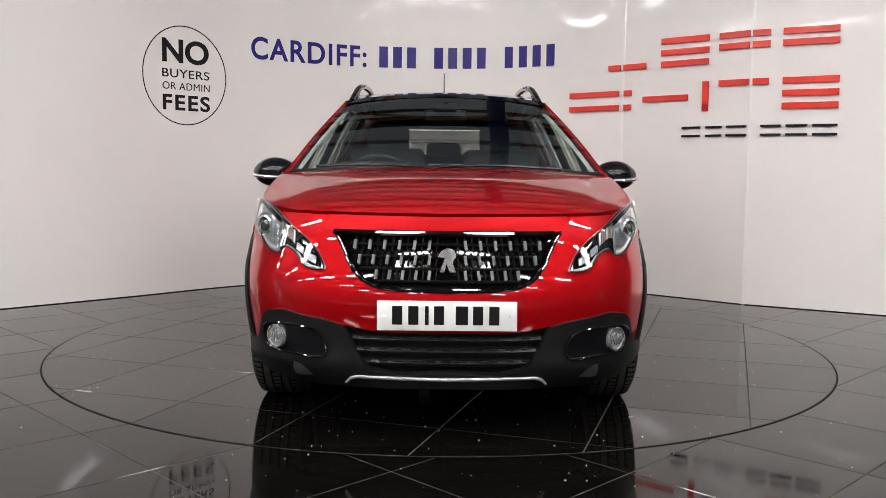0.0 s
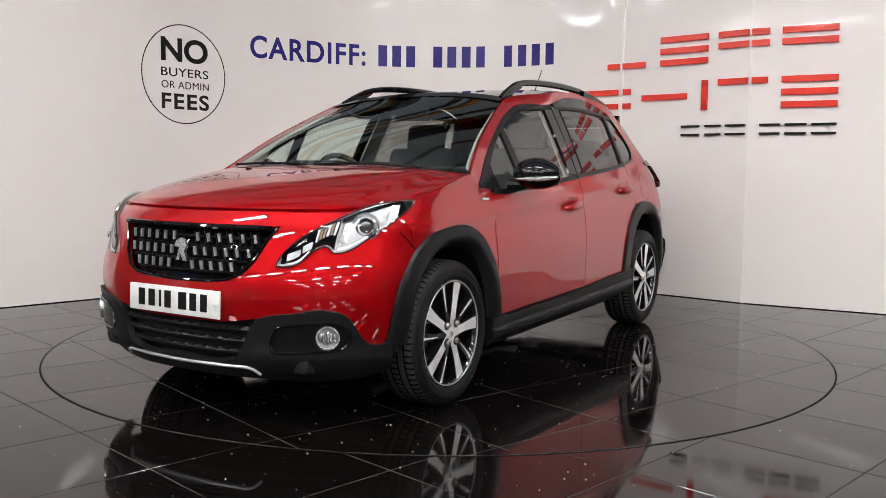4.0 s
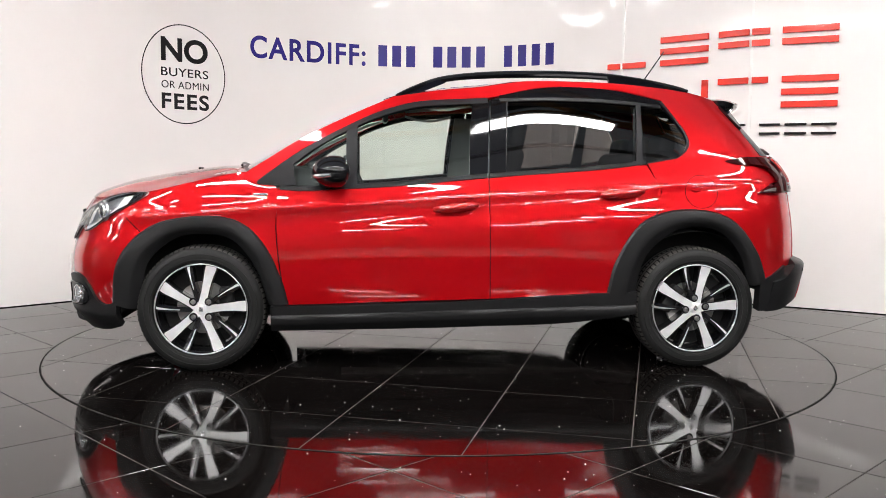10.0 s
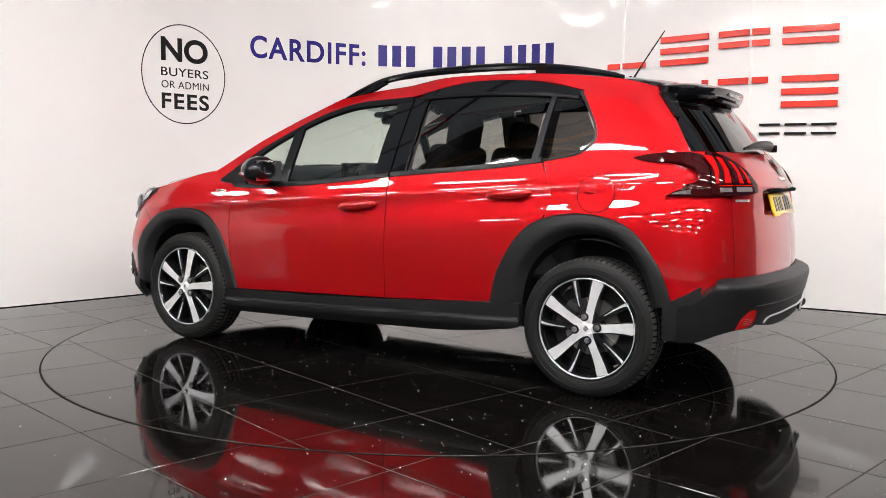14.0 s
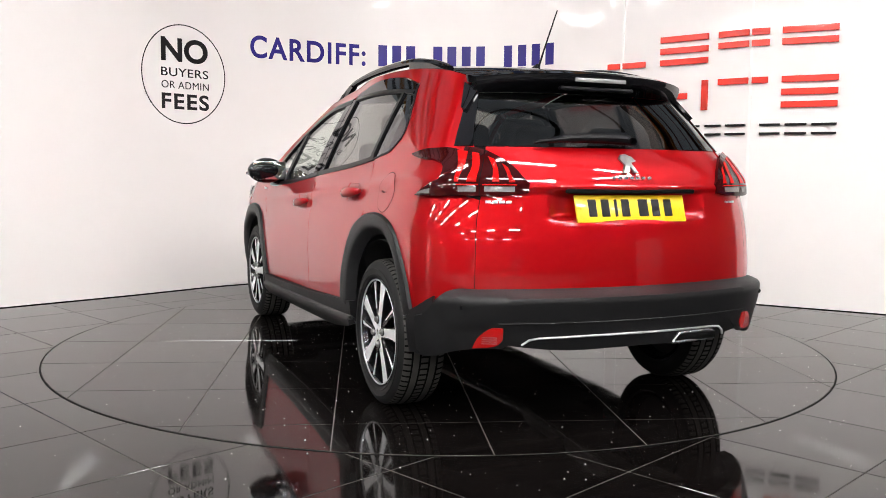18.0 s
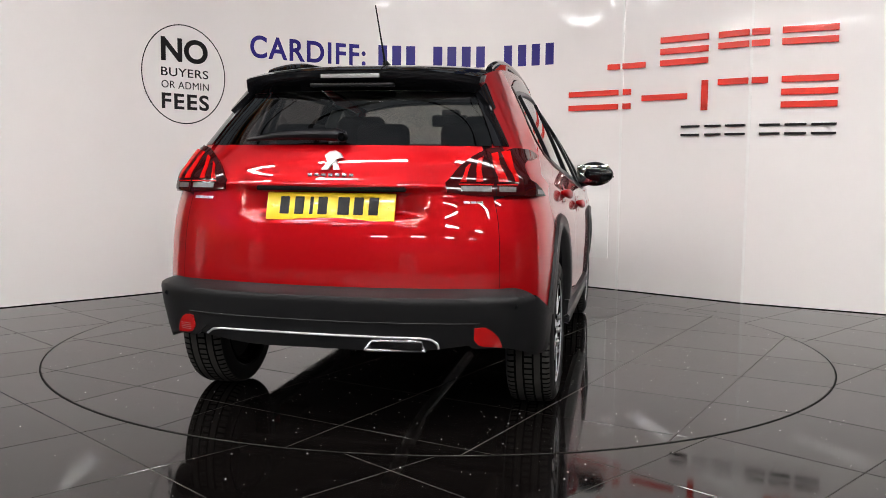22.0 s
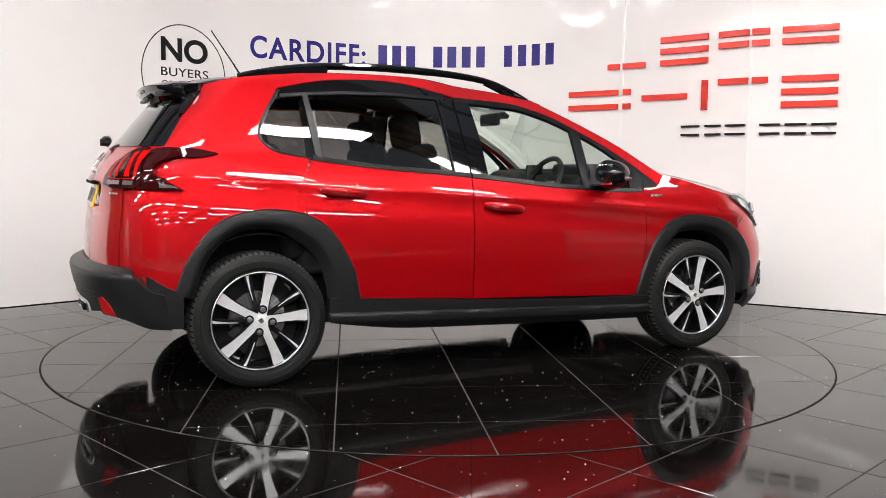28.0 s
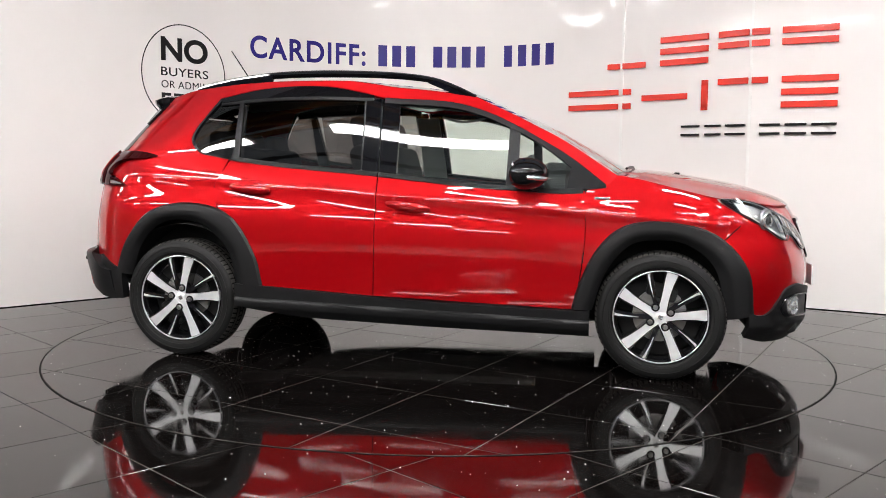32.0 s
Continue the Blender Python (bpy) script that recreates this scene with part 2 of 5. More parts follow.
fees = thing("round_sign", "black circled lettering on the white stage wall", "sign")
ring = []
for i in range(96):
    a = 2 * math.pi * i / 96
    ring.append((math.cos(a), math.sin(a)))
vs = [on_wall(1, 0.597 + r * c * 0.96, 1.791 + r * s, o) for o in (0.0005, 0.002) for r in (0.397, 0.406) for c, s in ring]
fs = []
for i in range(96):
    j = (i + 1) % 96
    fs += [(192 + i, 192 + j, 288 + j, 288 + i), (i, 192 + i, 192 + j, j)[::-1], (96 + i, 96 + j, 288 + j, 288 + i)]
part("ring", mesh("ring", vs, fs, smooth=False), M["sign_black"], fees)
letters("NO", 1, 0.386, 1.888, 0.438, 0.196, M["sign_black"], fees, bold=0.03)
letters("BUYERS", 1, 0.384, 1.769, 0.442, 0.070, M["sign_black"], fees, bold=0.008, space=1.06)
letters("OR ADMIN", 1, 0.386, 1.672, 0.444, 0.060, M["sign_black"], fees, space=1.06)
letters("FEES", 1, 0.386, 1.503, 0.444, 0.130, M["sign_black"], fees, bold=0.025, space=1.16)

town = thing("wall_lettering", "dark blue lettering and bars along the white stage wall", "sign")
letters("CARDIFF:", 2, 0.058, 1.990, 1.095, 0.198, M["sign_blue"], town, bold=0.022, space=1.13)
for k, u in [(3, 0.01), (3, 0.14), (3, 0.27), (3, 0.52), (3, 0.65), (3, 0.785), (3, 0.92), (4, 0.02), (4, 0.165), (4, 0.305), (4, 0.445)]:
    slab(k, [(u + 0.012, 1.995), (u + 0.095, 1.995), (u + 0.095, 2.19), (u + 0.012, 2.19)], M["sign_blue"], town, 0.0015)

logo = thing("dealer_sign", "raised red and black acrylic bars on the stage wall", "sign")


def cell(k, u0, u1, z0, z1, rows, material, thick):
    """Plain level bars that fill one letter's place."""
    for zc in rows:
        z = z0 + (z1 - z0) * zc
        z = min(max(z, z0 + thick / 2), z1 - thick / 2)
        slab(k, [(u0, z - thick / 2), (u1, z - thick / 2), (u1, z + thick / 2), (u0, z + thick / 2)], material, logo, 0.02)


for k, u0, u1, rows in [(4, 1.085, 1.20, (0,)), (5, 0.01, 0.22, (0,)), (5, 0.36, 0.775, (0, 0.5, 1)), (5, 0.862, 1.105, (0.53, 1)), (6, 0.0, 0.13, (0.53, 1)), (6, 0.222, 0.618, (0.53, 1))]:
    cell(k, u0, u1, 1.905, 2.14, rows, M["sign_red"], 0.048)
for k, u0, u1, rows in [(4, 0.71, 1.19, (0.25, 0.75)), (5, 0.02, 0.09, (0.25, 0.75)), (5, 0.20, 0.605, (0.5,)), (5, 0.732, 0.782, (0, 0.2, 0.4, 0.6, 0.8, 1)), (5, 0.868, 1.11, (1,)), (6, 0.01, 0.13, (1,)), (6, 0.23, 0.63, (0, 0.5, 1))]:
    cell(k, u0, u1, 1.53, 1.77, rows, M["sign_red"], 0.048)
for k, u0, u1 in [(5, 0.565, 0.72), (5, 0.77, 0.90), (5, 0.94, 1.10), (6, 0.08, 0.23), (6, 0.265, 0.42), (6, 0.455, 0.63)]:
    cell(k, u0, u1, 1.327, 1.412, (0, 1), M["sign_black"], 0.017)

board = thing("wall_board", "plain white board fixed low on the stage wall", "board")
slab(4, [(.42, .27), (1.125, .27), (1.125, .955), (.42, .955)], M["joint"], board, 0.006, "panel")

# ---------------------------------------------------------------- hall round the stage
HX, HY0, HY1, HZ = 19.0, -32.0, 15.0, 8.0
hall = [("wall_north", (2 * HX, 0.2, HZ), (0, HY1 + 0.1, HZ / 2)), ("wall_south", (2 * HX, 0.2, HZ), (0, HY0 - 0.1, HZ / 2)),
        ("wall_east", (0.2, HY1 - HY0, HZ), (HX + 0.1, (HY0 + HY1) / 2, HZ / 2)), ("wall_west", (0.2, HY1 - HY0, HZ), (-HX - 0.1, (HY0 + HY1) / 2, HZ / 2))]
for nm, size, at in hall:
    tagged(part(nm, box(size, at), M["hall_wall"], None), "plain grey painted hall wall", "wall", kind="structure")
tagged(part("ceiling", box((2 * HX + 0.4, HY1 - HY0 + 0.4, 0.15), (0, (HY0 + HY1) / 2, HZ + 0.08)), M["hall_roof"], None), "dark sheet roof of the hall", "ceiling", kind="structure")
for y in (12.3, 8.0, 3.4, -1.3, -6.3):
    tagged(part("rooflight", box((2 * HX - 0.6, 3.4, 0.02), (0, y, HZ - 0.012)), M["rooflight"], None), "pale translucent rooflight sheet in the hall roof", "rooflight", kind="structure")
for i in range(32):
    tagged(part("purlin", box((2 * HX, 0.08, 0.16), (0, HY0 + 1.0 + i * 1.45, HZ - 0.11)), M["purlin"], None), "dark steel roof purlin", "purlin", kind="structure")
for nm, size, at in (("rail_south", (2 * HX, 0.06, 0.5), (0, HY0 + 0.03, 2.7)), ("rail_east", (0.06, HY1 - HY0 - 0.2, 0.5), (HX - 0.03, (HY0 + HY1) / 2, 2.7)), ("rail_west", (0.06, HY1 - HY0 - 0.2, 0.5), (-HX + 0.03, (HY0 + HY1) / 2, 2.7)), ("trim_south", (2 * HX, 0.06, 0.9), (0, HY0 + 0.03, 4.6)), ("trim_east", (0.06, HY1 - HY0 - 0.2, 0.9), (HX - 0.03, (HY0 + HY1) / 2, 4.6)), ("trim_west", (0.06, HY1 - HY0 - 0.2, 0.9), (-HX + 0.03, (HY0 + HY1) / 2, 4.6))):
    tagged(part(nm, box(size, at), M["beam" if nm[0] == "r" else "bluetrim"], None), "orange painted band on the hall wall" if nm[0] == "r" else "blue painted steel eaves band on the hall wall", "trim", kind="structure")
truss = thing("roof_truss", "orange painted steel roof truss", "truss", group="roof trusses")
part("lower_chord", box((2 * HX, 0.12, 0.14), (0, 0, 6.35), 0.01), M["beam"], truss)
part("upper_chord", box((2 * HX, 0.12, 0.14), (0, 0, 7.72), 0.01), M["beam"], truss)
for i in range(12):
    x0 = -HX + i * 2 * HX / 12
    ends = ((x0, 0, 6.35), (x0 + 2 * HX / 12, 0, 7.72)) if i % 2 else ((x0, 0, 7.72), (x0 + 2 * HX / 12, 0, 6.35))
    part("brace", tube(ends, 0.075, 8), M["beam"], truss)
for y in (10.2, 5.7, -3.8, -8.4, -13.0, -18.0, -23.0, -28.0):
    copy_thing(truss, pose(0, y, 0))
truss.location = (0, 1.0, 0)

column = thing("steel_column", "orange painted steel column by the hall wall", "column", group="hall columns")
part("web", box((.02, .24, HZ), (0, 0, HZ / 2)), M["beam"], column)
for o in (-.125, .125):
    part("flange", box((.24, .02, HZ), (0, o, HZ / 2)), M["beam"], column)
spots = [(x, HY0 + .5) for x in (-15.0, -9.0, -3.0, 3.0, 9.0, 15.0)] + [(sx * (HX - .5), y) for sx in (-1, 1) for y in (-26.0, -20.0, -14.0, -8.0, -2.0)]
column.matrix_basis = pose(*spots[0], 0)
for x, y in spots[1:]:
    copy_thing(column, pose(x, y, 0))
shutter = thing("roller_shutter", "pale grey closed roller shutter in the hall wall", "shutter", group="hall shutters")
for i in range(14):
    part("slat", box((3.0, .05, .225), (0, 0, .115 + i * .23), .012, 1), M["housing"], shutter)
for x in (-1.56, 1.56):
    part("guide", box((.10, .10, 3.3), (x, 0, 1.65), .01, 1), M["purlin"], shutter)
spots = [(-6.0, HY0 + .1, 0), (12.0, HY0 + .1, 0), (HX - .1, -11.0, 90), (-HX + .1, -5.0, 90), (-HX + .1, -17.0, 90)]
shutter.matrix_basis = pose(*spots[0][:2], 0, 0, 0, spots[0][2])
for x, y, a in spots[1:]:
    copy_thing(shutter, pose(x, y, 0, 0, 0, a))

duct = thing("air_duct", "blue painted air duct under the hall roof", "duct")
part("pipe", tube([(0.9, 13.5, 5.9), (0.9, 2.0, 5.9)], 0.16, 16), M["bluetrim"], duct)
for y in (12.5, 9.5, 6.5, 3.5):
    part("strap", tube([(0.9, y, 6.0), (0.9, y, 8.0)], 0.008, 6), M["housing"], duct)

strip = thing("strip_light", "white fluorescent strip light under the hall roof", "lamp", group="hall strip lights")
part("housing", box((2.1, 0.32, 0.06), (0, 0, 0.05), 0.01), M["housing"], strip)
for x in (-0.6, 0.6):
    part("hanger", tube([(x, 0, 0.07), (x, 0, 2.70)], 0.006, 6), M["housing"], strip)
part("tube", box((2.0, 0.26, 0.04), (0, 0, 0.0), 0.015), M["lamp"], strip)
first = True
NEAR, FAR = (-15.3, -11.9, -8.5, -5.1, -1.7, 1.7, 5.1, 8.5), (-8.5, -3.4, 1.7, 6.8)
for y in (-3.3, -7.0, -10.8, -15.2, -20.0, -25.5):
    for x in NEAR if y > -13 else FAR:
        m = pose(x, y, 5.3)
        if first:
            strip.matrix_basis, first = m, False
        else:
            copy_thing(strip, m)
# ---------------------------------------------------------------- car: surface of the body
def crv(pts, n):
    """n + 1 points evenly along a smooth curve through pts."""
    p = np.array(pts, float)
    if len(p) == 2:
        return p[0] + (p[1] - p[0]) * np.linspace(0, 1, n + 1)[:, None]
    q = np.vstack([2 * p[0] - p[1], p, 2 * p[-1] - p[-2]])
    out = []
    for i in range(1, len(q) - 2):
        a, b, c, d = q[i - 1], q[i], q[i + 1], q[i + 2]
        for t in np.linspace(0, 1, 24, endpoint=False):
            out.append(0.5 * (2 * b + (c - a) * t + (2 * a - 5 * b + 4 * c - d) * t * t + (3 * b - a - 3 * c + d) * t ** 3))
    out = np.array(out + [p[-1]])
    s = np.concatenate([[0], np.cumsum(np.linalg.norm(np.diff(out, axis=0), axis=1))])
    w = np.linspace(0, s[-1], n + 1)
    return np.stack([np.interp(w, s, out[:, i]) for i in range(out.shape[1])], 1)


def fn(pts, soft=0.0):
    """A smooth function through points (a, b), held flat beyond its ends; soft rounds off its bends over that length."""
    p = np.array(sorted(pts), float)
    a = np.linspace(p[0, 0], p[-1, 0], 400)
    d = np.gradient(p[:, 1], p[:, 0]) if len(p) > 2 else np.full(2, (p[1, 1] - p[0, 1]) / (p[1, 0] - p[0, 0]))
    i = np.clip(np.searchsorted(p[:, 0], a, side="right") - 1, 0, len(p) - 2)
    h = p[i + 1, 0] - p[i, 0]
    t = (a - p[i, 0]) / h
    b = (2 * t ** 3 - 3 * t ** 2 + 1) * p[i, 1] + (t ** 3 - 2 * t ** 2 + t) * h * d[i] + (3 * t ** 2 - 2 * t ** 3) * p[i + 1, 1] + (t ** 3 - t ** 2) * h * d[i + 1]
    if soft:
        w = np.exp(-0.5 * (np.arange(-60, 61) * (a[1] - a[0]) / soft) ** 2)
        ends = np.arange(1, 61)
        b = np.convolve(np.concatenate([b[0] - (b[1] - b[0]) * ends[::-1], b, b[-1] + (b[-1] - b[-2]) * ends]), w / w.sum(), "valid")
    return lambda v: float(np.interp(v, a, b))


W0 = fn([(.16, .78), (.22, .808), (.30, .832), (.40, .846), (.50, .850), (.62, .850), (.70, .847), (.78, .841), (.86, .829), (.92, .815), (1.0, .787), (1.08, .765), (1.14, .75)], .03)
BELT = fn([(-1.30, 1.11), (-1.17, 1.104), (-.97, 1.071), (-.17, .997), (.505, .937), (.93, .935), (1.0, .95), (1.1, 1.10)], .02)
ROOF = fn([(-1.60, 1.40), (-1.46, 1.42), (-1.278, 1.462), (-.891, 1.50), (-.406, 1.503), (-.14, 1.467), (.06, 1.447), (.30, 1.43), (.9, 1.42)], .04)
NOSE = fn([(.16, 1.98), (.24, 2.035), (.40, 2.058), (.55, 2.064), (.69, 2.025), (.80, 1.992), (.86, 1.957), (.95, 1.875), (1.1, 1.76)], .035)
TAIL = fn([(.2, 1.95), (.32, 1.975), (.5, 1.984), (.62, 1.984), (.72, 1.978), (.80, 1.968), (.85, 1.960), (.95, 1.949), (1.05, 1.91), (1.12, 1.85), (1.144, 1.83), (1.27, 1.73), (1.40, 1.62), (1.5, 1.55)], .03)
FX, RX, RN = 1.0, 0.9, 8.5
FN = fn([(.30, 5.0), (.42, 5.4), (.55, 5.9), (.70, 5.5), (.85, 4.7), (1.0, 4.2)], .05)


def base(x, z):
    """Half width of the body before its ends round off."""
    b = BELT(x)
    if z > b:
        s = (z - b) / (ROOF(x) - b)
        y = W0(b) - (W0(b) - 0.55) * (0.82 * s + 0.18 * s * s)
    else:
        y = W0(z)
        if -1.9 < x < 1.6:
            c = .885 - .068 * x
            y += .006 * math.exp(-((z - c) / .022) ** 2) - .005 * math.exp(-((z - c + .075) / .06) ** 2)
            y -= .003 * math.exp(-((z - .475 + .02 * x) / .08) ** 2) * max(0.0, 1 - (abs(x - .05) / .85) ** 3)
    if x < -0.4:
        y *= 1 - (0.035 if z > b else 0.012 + .023 * max(0.0, min(1.0, (z - b + .15) / .15))) * (-x - 0.4) ** 2
    return y


def side(x, z):
    y = base(x, z)
    if x > FX:
        y *= math.sqrt(max(0.0, 1 - min(1, (x - FX) / (NOSE(z) - FX)) ** FN(z)))
    elif x < -RX:
        y *= math.sqrt(max(0.0, 1 - min(1, (-x - RX) / (TAIL(z) - RX)) ** RN))
    return np.array((x, y, z))


def corner(f, plain, full_):
    """How far across (0 to 1) an angle lies: by its sine near the middle, by its place along the car round the corner."""
    c, s = max(math.cos(radians(f)), 1e-6), math.sin(radians(f))
    k = min(1.0, max(0.0, (f - 45) / 25))
    k = k * k * (3 - 2 * k)
    return s * (1 - k) + k * math.sqrt(max(0.0, 1 - c ** (2 * full_ / plain)))


def nose(f, z):
    v = corner(f, 4.9 - max(0.0, z - .55) * 3.4, FN(z))
    return np.array((FX + (NOSE(z) - FX) * max(1e-9, 1 - v * v) ** (1 / FN(z)), base(1.2, min(z, 1.0)) * v, z))


def tail(f, z):
    v = corner(f, 7.5, RN)
    x = -RX - (TAIL(z) - RX) * max(1e-9, 1 - v * v) ** (1 / RN)
    return np.array((x, base(max(x, -1.6), z) * v, z))


def sheet(grid, out, off=0.0, thick=0.02, mirror=False):
    """A panel from a grid of points, with its edges turned inwards."""
    g = np.array(grid, float)
    nu, nv = g.shape[0], g.shape[1]
    nrm = np.cross(np.gradient(g, axis=0), np.gradient(g, axis=1))
    nrm /= np.linalg.norm(nrm, axis=2, keepdims=True) + 1e-9
    if (nrm * np.array(out)).sum() < 0:
        nrm = -nrm
    g = g + nrm * off
    if mirror:
        g, nrm = g * (1, -1, 1), nrm * (1, -1, 1)
    vs = list(g.reshape(-1, 3))
    fs = [(i * nv + j, (i + 1) * nv + j, (i + 1) * nv + j + 1, i * nv + j + 1) for i in range(nu - 1) for j in range(nv - 1)]
    if thick:
        rim = [(i, 0) for i in range(nu)] + [(nu - 1, j) for j in range(1, nv)] + [(i, nv - 1) for i in range(nu - 2, -1, -1)] + [(0, j) for j in range(nv - 2, 0, -1)]
        k = len(vs)
        vs += [g[i, j] - nrm[i, j] * thick for i, j in rim]
        for a in range(len(rim)):
            b = (a + 1) % len(rim)
            fs.append((rim[a][0] * nv + rim[a][1], rim[b][0] * nv + rim[b][1], k + b, k + a))
    me = mesh("panel", vs, fs, smooth=False)
    me.update()
    mid = me.polygons[(nu - 1) * (nv - 1) // 2]
    want = np.array(out) * ((1, -1, 1) if mirror else (1, 1, 1))
    flip = np.dot(mid.normal, want) < 0
    bm = bmesh.new()
    bm.from_mesh(me)
    bpy.data.meshes.remove(me)
    bmesh.ops.remove_doubles(bm, verts=bm.verts, dist=2e-5)
    bmesh.ops.recalc_face_normals(bm, faces=bm.faces)
    c = [f for f in bm.faces if f.normal.dot(Vector(want)) < -0.6]
    if sum(f.calc_area() for f in c) > 0.5 * sum(f.calc_area() for f in bm.faces):
        bmesh.ops.reverse_faces(bm, faces=bm.faces)
    me = bpy.data.meshes.new("panel")
    bm.to_mesh(me)
    bm.free()
    me.polygons.foreach_set("use_smooth", [True] * len(me.polygons))
    me.set_sharp_from_angle(angle=0.65)
    return me


def ruled(fmap, c0, c1, nu=32, nv=12):
    """Points between two curves in a map's own coordinates."""
    a, b = crv(c0, nu), crv(c1, nu)
    return [[fmap(*(a[i] + (b[i] - a[i]) * j / nv)) for j in range(nv + 1)] for i in range(nu + 1)]


def coons(fmap, bot, top, lef, rig, nu=30, nv=44):
    b, t, l, r = crv(bot, nu), crv(top, nu), crv(lef, nv), crv(rig, nv)
    g = []
    for i in range(nu + 1):
        u = i / nu
        row = []
        for j in range(nv + 1):
            v = j / nv
            p = (1 - v) * b[i] + v * t[i] + (1 - u) * l[j] + u * r[j] - ((1 - u) * (1 - v) * b[0] + u * (1 - v) * b[-1] + (1 - u) * v * t[0] + u * v * t[-1])
            row.append(fmap(*p))
        g.append(row)
    return g


def band(fmap, lo, hi, a0, a1, nu=32, nv=10):
    """Points between two height functions over a stretch of the first coordinate."""
    lo, hi = fn(lo) if isinstance(lo, list) else lo, fn(hi) if isinstance(hi, list) else hi
    return [[fmap(a, lo(a) + (hi(a) - lo(a)) * j / nv) for j in range(nv + 1)] for a in np.linspace(a0, a1, nu + 1)]


def crown(centre, edge, px=2.2, pz=2.2, ns=20, nv=24, lift=0.0):
    """A full-width surface from its centre line (x, z) and its edge (x, y, z)."""
    c, e = crv(centre, nv), crv(edge, nv)
    g = []
    for i in range(2 * ns + 1):
        s = abs(i - ns) / ns
        sg = 1 if i >= ns else -1
        up = lift / (1 + math.exp((s - .80) / .022))
        g.append([(c[j, 0] + (e[j, 0] - c[j, 0]) * s ** px, sg * e[j, 1] * s, c[j, 1] + (e[j, 2] - c[j, 1]) * s ** pz + up * min(1, j / nv * 3) * min(1, (1 - j / nv) * 6 + .3)) for j in range(nv + 1)])
    return g


def both(name, grid, out, material, parents, off=0.0, thick=0.02, label=""):
    """The same panel on both sides; parents: one for both, or one each."""
    ps = parents if isinstance(parents, (list, tuple)) else (parents, parents)
    return [part(name, sheet(grid, out, off, thick, mirror=k == 1), material, ps[k], label) for k in (0, 1)]


def full(fmap_grid):
    """A grid over half the car's width (first coordinate from the middle outwards), mirrored to the whole width."""
    g = [list(r) for r in fmap_grid]
    return [[np.array(p) * (1, -1, 1) for p in r] for r in g[:0:-1]] + g


Y, X, Z = (0, 1, 0), (1, 0, 0), (0, 0, 1)
car = thing("car", "red metallic compact crossover car with black cladding on the turntable", "car")

# ---- front end
hood_edge = [nose(47, .866), side(1.70, .880), side(1.60, .893), side(1.49, .909), side(1.168, .986), side(1.04, 1.006)]
bonnet = part("bonnet", sheet(crown([(1.954, .862), (1.900, .898), (1.70, .955), (1.40, 1.008), (1.12, 1.040)], hood_edge, 2.6, 2.6, 40, 24, .010), Z, 0, .02), M["red"], car)
bump_lo = [(0, .42), (18, .422), (29, .445), (40, .47), (50, .482), (56, .455), (61, .36), (68, .343), (70.6, .55), (75, .65), (79.2, .715)]
bump_hi = [(0, .570), (12, .573), (18, .583), (22, .605), (26, .66), (30, .76), (31.5, .79), (32.2, .815), (33, .838), (34, .849), (35.5, .852), (38, .852), (44, .853), (60, .862), (79.2, .868)]
bumper = part("front_bumper", sheet(full(band(nose, bump_lo, bump_hi, 0, 79.2, 66, 14)), X, 0, .02), M["red"], car)
part("nose_strip", sheet(full(band(nose, [(0, .793), (30, .797), (34, .80)], [(0, .849), (20, .851), (34, .853)], 0, 34, 24, 4)), X, 0.001, .02), M["red"], bumper)
# upper grille
grille = part("upper_grille", sheet(full(band(nose, [(0, .575), (12, .578), (18, .588), (22, .61), (26, .665), (30, .76), (32, .79)], [(0, .792), (32, .797)], 0, 31.6, 26, 8)), X, -.035, .01), M["gloss"], car, "black upper grille with short silver bars")
frame_line = [(31, .79), (29, .75), (26, .675), (22, .612), (18, .588), (12, .578), (0, .574)]
frame_line = [(-f, z) for f, z in frame_line] + frame_line[-2::-1]
part("grille_frame", tube([tuple(nose(abs(f), z) * (1, 1 if f >= 0 else -1, 1) + (.003, 0, 0)) for f, z in frame_line], .006, 8), M["gloss"], grille)
part("top_bar", tube([tuple(nose(abs(f), .788) * (1, 1 if f >= 0 else -1, 1) + (.004, 0, 0)) for f in range(-31, 32, 3)], .012, 8), M["gloss"], grille, "gloss black bar over the grille")
for zz, half in ((.745, 26), (.70, 25), (.655, 23), (.61, 18)):
    part("slat", tube([tuple(nose(abs(f), zz) * (1, 1 if f >= 0 else -1, 1) + (-.014, 0, 0)) for f in np.linspace(-half, half, 19)], .007, 6), M["gap"], grille)
blade = mesh("blade", [(dx, dy, dz) for dx in (-.005, .004) for dy in (-.0052, .0052) for dz in (-.0175, .0175)], [(0, 1, 3, 2), (4, 6, 7, 5), (0, 4, 5, 1), (2, 3, 7, 6), (0, 2, 6, 4), (1, 5, 7, 3)], smooth=False)
rib = mesh("rib", [(dx, dy, dz) for dx in (-.02, .002) for dy in (-.002, .002) for dz in (-.026, .026)], [(0, 1, 3, 2), (4, 6, 7, 5), (0, 4, 5, 1), (2, 3, 7, 6), (0, 2, 6, 4), (1, 5, 7, 3)], smooth=False)
blade.materials.append(M["satin"])
rib.materials.append(M["plastic"])
